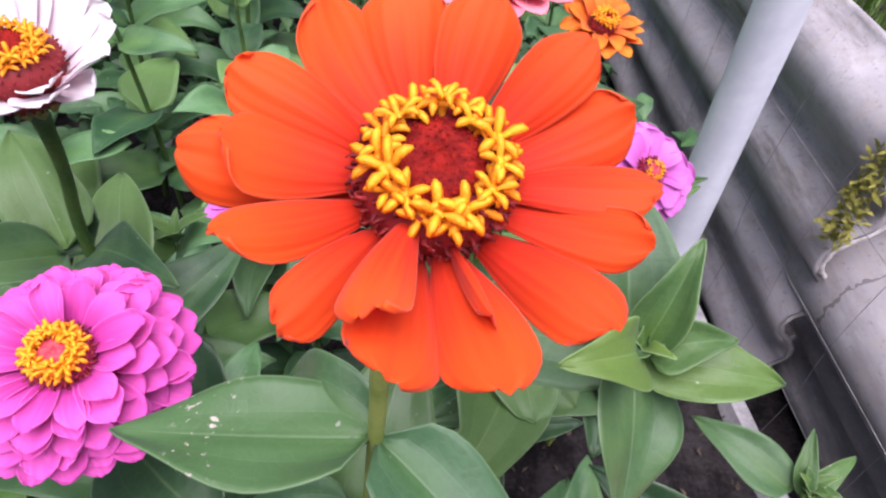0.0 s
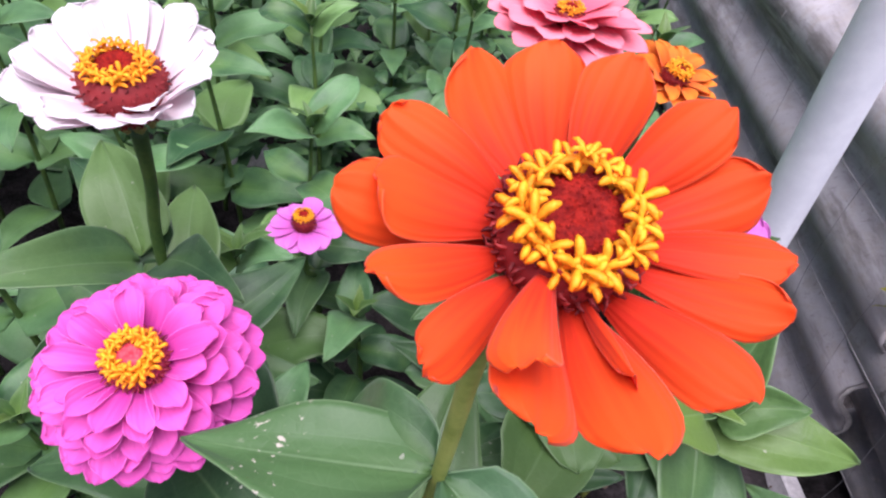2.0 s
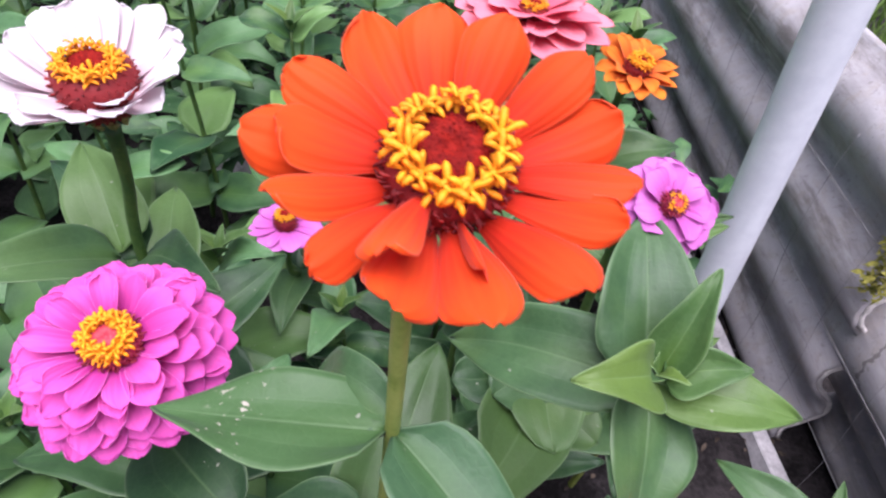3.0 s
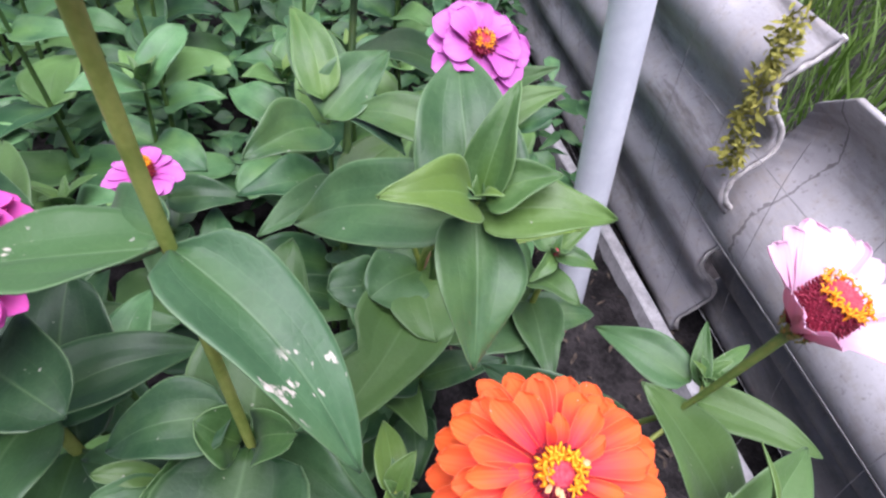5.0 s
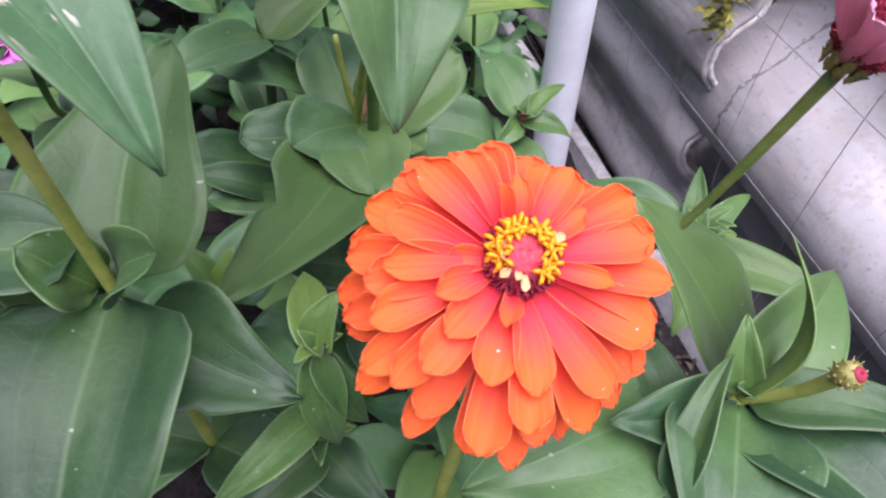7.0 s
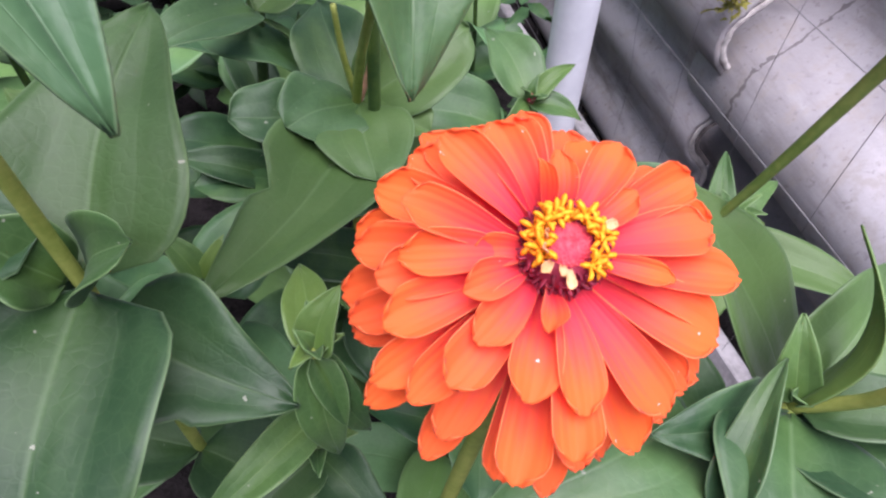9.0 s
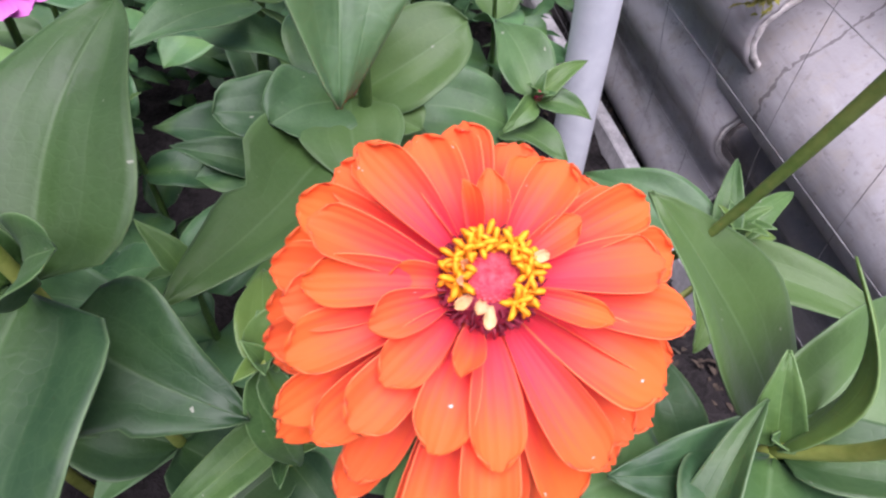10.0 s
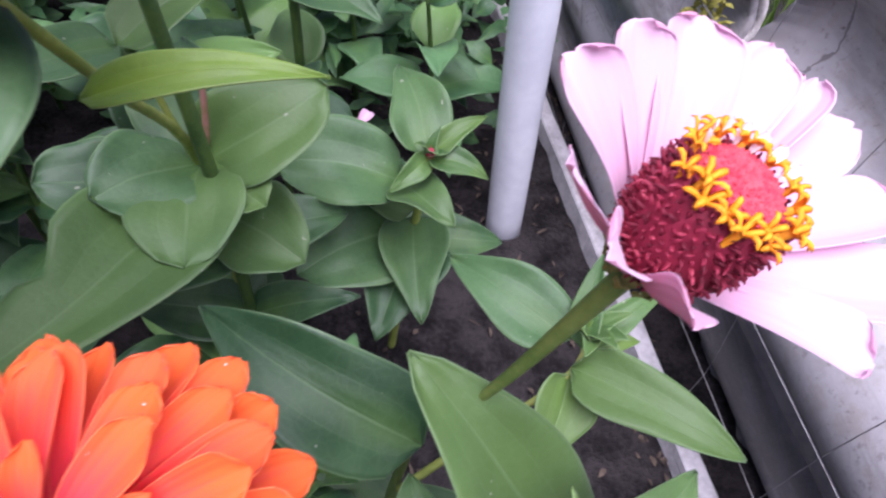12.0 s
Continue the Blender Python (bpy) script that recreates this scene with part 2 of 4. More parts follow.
LICHEN = plain("yellow_moss", (0.21, 0.21, 0.04), (0.48, 0.44, 0.09), 120, 0.95, 5, 0.8, 0.004)
PEBBLE = plain("pale_stone", (0.4, 0.4, 0.4), (0.7, 0.69, 0.68), 50, 0.85)
LITTER = plain("dry_litter", (0.03, 0.022, 0.017), (0.12, 0.09, 0.065), 80, 0.95)


def sheet_material(name, pale, stain, crack):
    m, nt, b = material(name, 0.85, 0.3)
    geo = nt.nodes.new("ShaderNodeTexCoord")
    pos = geo.outputs["Object"]
    big = noise_at(nt, pos, 7, 5)
    mid = noise_at(nt, stretched(nt, pos, (1.0, 0.3, 1.0)), 30, 6)
    blot = noise_at(nt, pos, 55, 5, 0.65)
    fine = noise_at(nt, pos, 380, 3)
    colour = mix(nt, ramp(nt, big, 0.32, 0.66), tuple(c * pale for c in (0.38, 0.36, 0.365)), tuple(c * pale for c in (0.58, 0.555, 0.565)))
    colour = mix(nt, math_node(nt, "MULTIPLY", ramp(nt, mid, 0.5, 0.72), 0.5 * min(pale, 1.0)), colour, (0.68, 0.66, 0.67))
    colour = mix(nt, math_node(nt, "MULTIPLY", ramp(nt, blot, 0.46, 0.66), 0.6), colour, (0.36, 0.32, 0.28))
    # rain streaks and grime along the waves
    grime = noise_at(nt, stretched(nt, pos, (1.0, 0.14, 1.0)), 19, 7, 0.68)
    colour = mix(nt, math_node(nt, "MULTIPLY", ramp(nt, grime, 0.5, 0.66), stain), colour, (0.15, 0.135, 0.125))
    speck = ramp(nt, noise_at(nt, pos, 150, 4, 0.7), 0.57, 0.68)
    colour = mix(nt, math_node(nt, "MULTIPLY", speck, 0.45), colour, (0.14, 0.12, 0.11))
    colour = mix(nt, math_node(nt, "MULTIPLY", fine, 0.3), colour, (0.36, 0.34, 0.34))
    h = math_node(nt, "ADD", math_node(nt, "MULTIPLY", mid, 0.7), math_node(nt, "MULTIPLY", fine, 0.35))
    if crack:
        # one crack running down from the cut corner
        xyz = nt.nodes.new("ShaderNodeSeparateXYZ")
        nt.links.new(pos, xyz.inputs[0])
        level = xyz.outputs[2]
        wander = math_node(nt, "MULTIPLY_ADD", noise_at(nt, pos, 45, 4, 0.6), 0.036, -0.018)
        place = math_node(nt, "ADD", math_node(nt, "MULTIPLY_ADD", level, 0.24, -0.073), wander)
        off = math_node(nt, "ABSOLUTE", math_node(nt, "SUBTRACT", xyz.outputs[1], place))
        wide = math_node(nt, "MULTIPLY_ADD", noise_at(nt, pos, 90, 2), 0.0042, -0.0005)
        line = math_node(nt, "LESS_THAN", off, wide)
        line = math_node(nt, "MULTIPLY", line, ramp(nt, level, 0.145, 0.155))
        colour = mix(nt, math_node(nt, "MULTIPLY", line, crack), colour, (0.07, 0.06, 0.055))
        h = math_node(nt, "ADD", h, math_node(nt, "MULTIPLY", line, -1.0))
    nt.links.new(colour, b.inputs["Base Color"])
    bump(nt, b, h, 0.4, 0.0025)
    return m


SHEET = sheet_material("asbestos_cement", 0.8, 0.95, 0.0)
SHEET_PALE = sheet_material("bleached_asbestos_cement", 0.87, 0.5, 0.6)
# Dark tone puts the shade under the bleached sheet into the colour, with grime.
SHEET_DARK = sheet_material("shaded_asbestos_cement", 0.42, 0.95, 0.0)
LIP = plain("broken_cement_edge", (0.4, 0.37, 0.35), (0.7, 0.66, 0.62), 90, 0.95, 5, 0.8, 0.002)


# ---- helpers of this scene ----
def finish(bm, name, smooth=True):
    me = bpy.data.meshes.new(name)
    bm.normal_update()
    bm.to_mesh(me)
    bm.free()
    if smooth:
        me.polygons.foreach_set("use_smooth", [True] * len(me.polygons))
    return me


def part(name, mesh, mat, parent, label="", m=None):
    """Links a mesh (or a bmesh) as one object under a thing or a part, at the pose m in the parent's space."""
    if isinstance(mesh, bmesh.types.BMesh):
        mesh = finish(mesh, name)
    if not mesh.materials:
        for one in mat if isinstance(mat, tuple) else (mat,):
            mesh.materials.append(one)
    ob = new(name, mesh)
    ob.parent = parent
    if m is not None:
        ob.matrix_basis = m
    if label:
        ob["label"] = label
    return ob


def thing(name, label, category, place=(0, 0, 0), group=""):
    ob = new(name)
    ob.empty_display_size = 0.02
    ob.location = place
    return tagged(ob, label, category, group)


def shell(top, nu, nv, thick, under=0):
    """A thin sheet with two faces and a rim, from a function of (u, v) in 0..1; UVs follow u and v."""
    bm = bmesh.new()
    uvl = bm.loops.layers.uv.new("UVMap")
    pts = [[Vector(top(i / nu, j / nv)) for i in range(nu + 1)] for j in range(nv + 1)]
    up, dn = [], []
    for j in range(nv + 1):
        a, c = [], []
        for i in range(nu + 1):
            du = pts[j][min(i + 1, nu)] - pts[j][max(i - 1, 0)]
            dv = pts[min(j + 1, nv)][i] - pts[max(j - 1, 0)][i]
            n = du.cross(dv)
            n = n.normalized() if n.length > 1e-12 else Vector((0, 0, 1))
            a.append(bm.verts.new(pts[j][i]))
            c.append(bm.verts.new(pts[j][i] - n * thick))
        up.append(a)
        dn.append(c)

    def face(vs, co, slot=0):
        f = bm.faces.new(vs)
        f.material_index = slot
        for loop, (cu, cv) in zip(f.loops, co):
            loop[uvl].uv = (cu, cv)

    for j in range(nv):
        for i in range(nu):
            co = [(i / nu, j / nv), ((i + 1) / nu, j / nv), ((i + 1) / nu, (j + 1) / nv), (i / nu, (j + 1) / nv)]
            face((up[j][i], up[j][i + 1], up[j + 1][i + 1], up[j + 1][i]), co)
            face((dn[j][i], dn[j + 1][i], dn[j + 1][i + 1], dn[j][i + 1]), [co[0], co[3], co[2], co[1]], under)
    ring = [(0, i) for i in range(nu)] + [(j, nu) for j in range(nv)] + [(nv, i) for i in range(nu, 0, -1)] + [(j, 0) for j in range(nv, 0, -1)]
    for k, (j, i) in enumerate(ring):
        j2, i2 = ring[(k + 1) % len(ring)]
        face((up[j2][i2], up[j][i], dn[j][i], dn[j2][i2]), [(i2 / nu, j2 / nv), (i / nu, j / nv), (i / nu, j / nv), (i2 / nu, j2 / nv)])
    bmesh.ops.remove_doubles(bm, verts=bm.verts, dist=1e-6)
    return bm


def tube(points, radii, sides=8, ridges=0.0):
    """A stem or pipe along points, its joints rounded by a smooth curve through them."""
    pts = [Vector(p) for p in points]
    path, rad = [], []
    for k in range(len(pts) - 1):
        p0, p1, p2, p3 = pts[max(k - 1, 0)], pts[k], pts[k + 1], pts[min(k + 2, len(pts) - 1)]
        steps = 5 if len(pts) > 2 else 1
        for s in range(steps):
            t = s / steps
            path.append(0.5 * ((2 * p1) + (p2 - p0) * t + (2 * p0 - 5 * p1 + 4 * p2 - p3) * t * t + (3 * p1 - p0 - 3 * p2 + p3) * t ** 3))
            rad.append(radii[k] + (radii[k + 1] - radii[k]) * t)
    path.append(pts[-1])
    rad.append(radii[-1])
    bm = bmesh.new()
    rings = []
    side = Vector((1, 0.2, 0.1))
    for k, p in enumerate(path):
        d = (path[min(k + 1, len(path) - 1)] - path[max(k - 1, 0)]).normalized()
        x = (side - d * side.dot(d)).normalized()
        side = x
        y = d.cross(x)
        rings.append([bm.verts.new(p + (x * math.cos(a) + y * math.sin(a)) * rad[k] * (1 + ridges * math.cos(a * 4))) for a in (2 * math.pi * i / sides for i in range(sides))])
    for a, c in zip(rings, rings[1:]):
        for i in range(sides):
            bm.faces.new((a[i], a[(i + 1) % sides], c[(i + 1) % sides], c[i]))
    bm.faces.new(rings[0][::-1])
    bm.faces.new(rings[-1])
    return bm


def frame_on(axis, place=(0, 0, 0), spin=0.0):
    """A pose whose z looks along axis and whose x stays as near to the world's x as it can."""
    z = Vector(axis).normalized()
    x = (Vector((1, 0, 0)) - z * z.x).normalized()
    y = z.cross(x)
    m = Matrix((x, y, z)).transposed().to_4x4()
    return Matrix.Translation(place) @ m @ Matrix.Rotation(spin, 4, "Z")


# ---- leaves ----
def leaf_shape(length, width, fold=0.35, arch=0.12, wave=0.06, seed=0, round_tip=False, nu=14, nv=16, twist=0.0, bite=0.0):
    """An ovate leaf from the origin along +y, its upper face to +z: folded on the midrib, arched and a little wavy."""
    rnd = random.Random(seed)
    ph = [rnd.uniform(0, 6.3) for _ in range(4)]
    lean = rnd.uniform(-0.05, 0.05)

    def top(u, v):
        s = 2 * u - 1
        if round_tip:
            late, full = (0.62, 0.6) if round_tip == "tongue" else (0.9, 0.46)
            w = math.sin(math.pi * min(v, 1) ** late) ** full
        else:
            w = (math.sin(math.pi * v ** 0.55) ** 0.74) * (1 - 0.12 * v)
        w = max(w, 0.04 if v < 0.5 else 0.012)
        w *= 1 + 0.05 * math.sin(9 * v + ph[0] + (1 if s > 0 else 2.5))
        if bite and s > 0:
            w *= 1 - bite * math.exp(-((v - 0.55) / 0.06) ** 2)
        x = s * w * width / 2 + lean * length * math.sin(math.pi * v)
        z = arch * length * math.sin(math.pi * v * 0.95) + (math.sqrt(s * s + 0.03) - 0.17) * abs(s) ** 0.2 * fold * w * width / 2
        z -= 0.02 * width * w * math.exp(-((abs(s) - 0.46) / 0.14) ** 2) * min(1, 3 * (1 - v))
        z -= 0.014 * width * math.exp(-(s / 0.1) ** 2) * min(1, 3 * (1 - v))
        z += wave * width * w * abs(s) * math.sin(7 * v + ph[1] + (0 if s > 0 else ph[2])) + twist * s * v * width * 0.5
        z += 0.024 * width * math.sin(4.5 * s + ph[3]) * math.sin(8 * v + ph[1])
        return x, v * length, z

    return shell(top, nu, nv, 0.0005)


def pose_along(base, tip, up):
    """A pose at base with y towards tip and z as near to up as it can."""
    y = (Vector(tip) - Vector(base)).normalized()
    z = Vector(up)
    z = (z - y * z.dot(y)).normalized()
    return Matrix.Translation(base) @ Matrix((y.cross(z), y, z)).transposed().to_4x4()


def leaf(plant, base, tip, width, up=(0, 0, 1), mat=None, seed=None, label="", **how):
    base, tip = Vector(base) - plant.location, Vector(tip) - plant.location
    seed = len(bpy.data.meshes) if seed is None else seed
    bm = leaf_shape((tip - base).length, width, seed=seed, **how)
    return part("leaf", bm, mat or LEAF, plant, label, pose_along(base, tip, up))


def stem(plant, points, radii, mat=None, name="stem", sides=10):
    return part(name, tube([Vector(p) - plant.location for p in points], radii, sides, 0.05), mat or STEM, plant)


# ---- flower heads ----
def petal_shape(length, half, cup=0.25, curve=0.1, notch=0.05, claw=0.35, seed=0, nu=10, nv=12, roll=0.0, under=0, blunt=0.3, widest=0.72):
    """A strap petal along +y: narrow at its claw, broad and round at its end, cupped across and curved along."""
    rnd = random.Random(seed)
    skew, ph, ph2 = rnd.uniform(-0.1, 0.1), rnd.uniform(0, 6.3), rnd.uniform(0, 6.3)
    full = widest + rnd.uniform(-0.04, 0.04)

    def top(u, t):
        s = math.sin((2 * u - 1) * math.pi / 2)
        v = 1 - (1 - t) ** 1.7
        w = claw + (1 - claw) * math.sin(min(v / full, 1) * math.pi / 2) ** 1.3
        arc = 1 - math.sqrt(max(1 - 0.995 * s * s, 0))
        y = v * length * (1 - 0.16 * blunt * arc * v ** 2) + (0.01 * length * v ** 8 * math.cos(7 * s + ph2) if blunt < 0.27 else 0.0)
        if v > full:
            w *= math.sqrt(1 - 0.9 * ((v - full) / (1 - full)) ** 2.3)
        y -= notch * length * v ** 8 * (math.exp(-((s - 0.25 * math.sin(ph)) / 0.28) ** 2))
        z = cup * half * w * s * s - curve * length * v ** 2.4 + 0.03 * length * math.sin(4 * v + ph) + roll * half * abs(s) ** 3 * v
        z += 0.07 * half * math.cos(6.5 * s + ph) * v + 0.25 * half * s * math.sin(3 * v + ph2) * v
        return s * w * half + skew * half * math.sin(math.pi * v), y, z

    return shell(top, nu, nv, 0.006 * length, under)


def floret_shape(size, seed):
    """A small five-lobed star floret with curled lobes on a short tube."""
    rnd = random.Random(seed)
    bm = bmesh.new()
    r0 = size * 0.2
    for k in range(5):
        a = 2 * math.pi * k / 5 + rnd.uniform(-0.15, 0.15)
        d, s = Vector((math.cos(a), math.sin(a), 0)), Vector((-math.sin(a), math.cos(a), 0))
        rows = []
        lift = rnd.uniform(0.2, 0.55)
        for v, w in ((0.0, 0.5), (0.4, 0.56), (0.75, 0.5), (1.0, 0.22)):
            p = d * size * (0.12 + 0.75 * v) + Vector((0, 0, size * (lift * math.sin(v * 2.4))))
            h = size * 0.3 * w
            rows.append([bm.verts.new(p - s * h), bm.verts.new(p + Vector((0, 0, h * 0.7))), bm.verts.new(p + s * h), bm.verts.new(p - Vector((0, 0, h * 0.6)))])
        for a1, b1 in zip(rows, rows[1:]):
            for i in range(4):
                bm.faces.new((a1[i], a1[(i + 1) % 4], b1[(i + 1) % 4], b1[i]))
        bm.faces.new(rows[-1])
    ring = []
    for z, r in ((-size * 0.9, r0 * 0.7), (size * 0.08, r0)):
        ring.append([bm.verts.new((r * math.cos(i * math.pi / 3), r * math.sin(i * math.pi / 3), z)) for i in range(6)])
    for i in range(6):
        bm.faces.new((ring[0][i], ring[0][(i + 1) % 6], ring[1][(i + 1) % 6], ring[1][i]))
    bm.faces.new(ring[1])
    return bm


def disc_shape(radius, height, cap, pit, count, spike, seed):
    """The raised centre: a barrel set with small scales in spirals, and a domed cap with a pit."""
    rnd = random.Random(seed)
    prof = [(0.55, -1.0), (0.86, -0.85), (1.0, -0.5), (0.97, -0.15), (cap + 0.1, 0.0)]
    bm = bmesh.new()
    sides, rings = 28, []
    for r, z in prof:
        rings.append([bm.verts.new((radius * r * math.cos(a), radius * r * math.sin(a), height * z)) for a in (2 * math.pi * i / sides for i in range(sides))])
    for a, c in zip(rings, rings[1:]):
        for i in range(sides):
            bm.faces.new((a[i], a[(i + 1) % sides], c[(i + 1) % sides], c[i]))
    bm.faces.new(rings[-1])
    for k in range(count):
        z = -1 + (k + 0.5) / count
        a = k * 2.39996
        r = np.interp(z, [p[1] for p in prof], [p[0] for p in prof])
        p = Vector((radius * r * math.cos(a), radius * r * math.sin(a), height * z))
        n = Vector((math.cos(a), math.sin(a), 0.55 + 0.5 * z))
        n = (n + Vector((rnd.uniform(-0.4, 0.4), rnd.uniform(-0.4, 0.4), rnd.uniform(-0.2, 0.4)))).normalized()
        x = n.cross(Vector((0, 0, 1))).normalized()
        y = n.cross(x)
        b = spike * 0.36
        bent = x * rnd.uniform(-1, 1) + y * rnd.uniform(-1, 1)
        rows = []
        for out, sway, w in ((0.0, 0.0, 1.0), (0.75, 0.15, 0.8), (1.15, 0.75, 0.45)):
            c = p + n * spike * out * rnd.uniform(0.8, 1.15) + bent * spike * sway
            rows.append([bm.verts.new(c + x * b * w), bm.verts.new(c + (y - x * 0.5) * b * w), bm.verts.new(c - (y + x * 0.5) * b * w)])
        for r1, r2 in zip(rows, rows[1:]):
            for i in range(3):
                bm.faces.new((r1[i], r1[(i + 1) % 3], r2[(i + 1) % 3], r2[i]))
        bm.faces.new(rows[-1])
    return bm


def cap_shape(radius, rise, pit, seed, count=150):
    rnd = random.Random(seed)
    bm = bmesh.new()
    prof = [(1.0, -0.4), (0.95, 0.1), (0.8, 0.7), (0.5, 1.0), (0.3, 1.0 - pit), (0.19, 0.35), (0.12, 0.1), (0.02, 0.07)]
    sides, rings = 20, []
    for r, z in prof:
        rings.append([bm.verts.new((radius * r * math.cos(a), radius * r * math.sin(a), rise * z)) for a in (2 * math.pi * i / sides for i in range(sides))])
    for a, c in zip(rings, rings[1:]):
        for i in range(sides):
            bm.faces.new((a[i], a[(i + 1) % sides], c[(i + 1) % sides], c[i]))
    bm.faces.new(rings[-1])
    for k in range(count // 50, count):
        q = ((k + 0.5) / count) ** 0.5
        a = k * 2.39996
        z = np.interp(1 - q, [1 - p[0] for p in prof], [p[1] for p in prof])
        p = Vector((radius * q * math.cos(a), radius * q * math.sin(a), rise * z))
        n = Vector((-0.5 * math.cos(a), -0.5 * math.sin(a), 1)).normalized()
        x = n.cross(Vector((0.3, 1, 0))).normalized()
        y = n.cross(x)
        b = radius * 0.06
        vs = [bm.verts.new(p + x * b), bm.verts.new(p + y * b), bm.verts.new(p - x * b), bm.verts.new(p - y * b)]
        t = bm.verts.new(p + n * radius * rnd.uniform(0.04, 0.1))
        for i in range(4):
            bm.faces.new((vs[i], vs[(i + 1) % 4], t))
    return bm


def flower_head(plant, cap_top, axis, disc_r, disc_h, cap_r, petals, mat, disc_mat, cap_mat, florets=26, floret_size=0.0042,
                seed=1, half=0.006, attach=0.75, cup=0.3, curve=0.08, claw=0.35, gap=(), spike=0.0016, scales=260, pistils=0, roll=0.0, blunt=0.3, widest=0.72):
    """A zinnia's head under its plant: disc > cap, florets, bracts and petals. petals: rows of (turn in degrees, reach from the axis, lift in degrees, width, level)."""
    rnd = random.Random(seed)
    m = frame_on(axis, Vector(cap_top) - plant.location)
    disc = part("disc", disc_shape(disc_r, disc_h, cap_r / disc_r, 0.2, scales, spike, seed), disc_mat, plant, "raised dark centre of small scales", m)
    part("cap", cap_shape(cap_r, cap_r * 0.28, 0.35, seed), cap_mat, disc, "domed centre", Matrix.Translation((0, 0, 0)))
    shapes = [finish(floret_shape(floret_size, seed * 10 + k), "floret") for k in range(4)]
    for k in range(florets):
        a = 2 * math.pi * (k + rnd.uniform(-0.25, 0.25)) / florets
        if any(lo < math.degrees(a) % 360 < hi for lo, hi in gap):
            continue
        r = cap_r * 1.14 + 0.28 * floret_size * (k % 2) + rnd.uniform(-0.0005, 0.0005)
        pm = Matrix.Translation((r * math.cos(a), r * math.sin(a), floret_size * rnd.uniform(0.2, 0.6) - 0.4 * (k % 2) * floret_size))
        pm = pm @ Matrix.Rotation(a, 4, "Z") @ Matrix.Rotation(radians(rnd.uniform(0, 32)), 4, "Y") @ Matrix.Rotation(rnd.uniform(0, 6.3), 4, "Z") @ Matrix.Scale(rnd.uniform(0.85, 1.15), 4)
        part("disc_floret", shapes[k % 4], YELLOW, disc, "", pm)
    if pistils:
        me = finish(petal_shape(floret_size * 1.1, floret_size * 0.28, 0.4, -0.2), "pistil")
        for k in range(pistils):
            a = radians(20 + 150 * k / pistils)
            pm = Matrix.Translation((cap_r * math.cos(a), cap_r * math.sin(a), 0.0006)) @ Matrix.Rotation(a - math.pi / 2, 4, "Z") @ Matrix.Rotation(0.9, 4, "X")
            part("pistil", me, PISTIL, disc, "", pm)
    under = 1 if isinstance(mat, tuple) else 0
    base = finish(petal_shape(1.0, half / 0.03, cup, curve, 0.02, claw, seed, roll=roll, under=under, blunt=blunt, widest=widest), "petal")
    kinds = [base] + [finish(petal_shape(1.0, half / 0.03, cup * rnd.uniform(0.5, 1.5), curve * rnd.uniform(0.4, 1.8), rnd.uniform(0.0, 0.02), claw, seed * 7 + k, roll=roll, under=under, blunt=blunt * rnd.uniform(0.85, 1.15), widest=widest), "petal") for k in range(5)]
    r0 = disc_r * 0.6
    for k, (turn, reach, lift, wide, level) in enumerate(petals):
        long = max(reach - r0, 0.004) / max(math.cos(radians(lift)), 0.3)
        pm = Matrix.Rotation(radians(turn - 90), 4, "Z") @ Matrix.Translation((0, r0, -disc_h * attach + level)) @ Matrix.Rotation(radians(lift), 4, "X")
        pm = pm @ Matrix.Rotation(radians(rnd.uniform(-9, 9)), 4, "Y") @ Matrix.Diagonal((0.03 * wide, long, 0.03, 1))
        part("petal", kinds[k % 6], mat, disc, "", pm)
    bract = finish(leaf_shape(disc_r * 0.9, disc_r * 0.62, 0.4, 0.1, 0, 3, True, 4, 5), "bract")
    for row, (n, rr, zz, tilt) in enumerate(((10, 0.62, 1.14, 68), (9, 0.5, 1.26, 55))):
        for k in range(n):
            pm = Matrix.Rotation(2 * math.pi * (k + row * 0.5) / n, 4, "Z") @ Matrix.Translation((0, disc_r * rr, -disc_h * zz)) @ Matrix.Rotation(radians(tilt), 4, "X") @ Matrix.Scale(0.5, 4)
            part("bract", bract, BRACT, disc, "", pm)
    return disc


def ring_of(n, reach, lift, wide, level, start=0.0, jitter=5.0, seed=0):
    rnd = random.Random(seed + int(reach * 1e5))
    return [(start + 360 * k / n + rnd.uniform(-jitter, jitter), reach * rnd.uniform(0.93, 1.05), lift + rnd.uniform(-6, 6), wide * rnd.uniform(0.88, 1.12), level + rnd.uniform(-0.0008, 0.0008)) for k in range(n)]


# ---- ground and fence ----
GROUND = -0.045


def ground_height(x, y):
    near = math.exp(-((x - 0.1) ** 2 + (y - 0.5) ** 2) / 3.0)
    p = Vector((x, y, 0))
    return GROUND + near * (0.022 * noise.noise(p * 6) + 0.011 * noise.noise(p * 21) + 0.006 * noise.noise(p * 60))


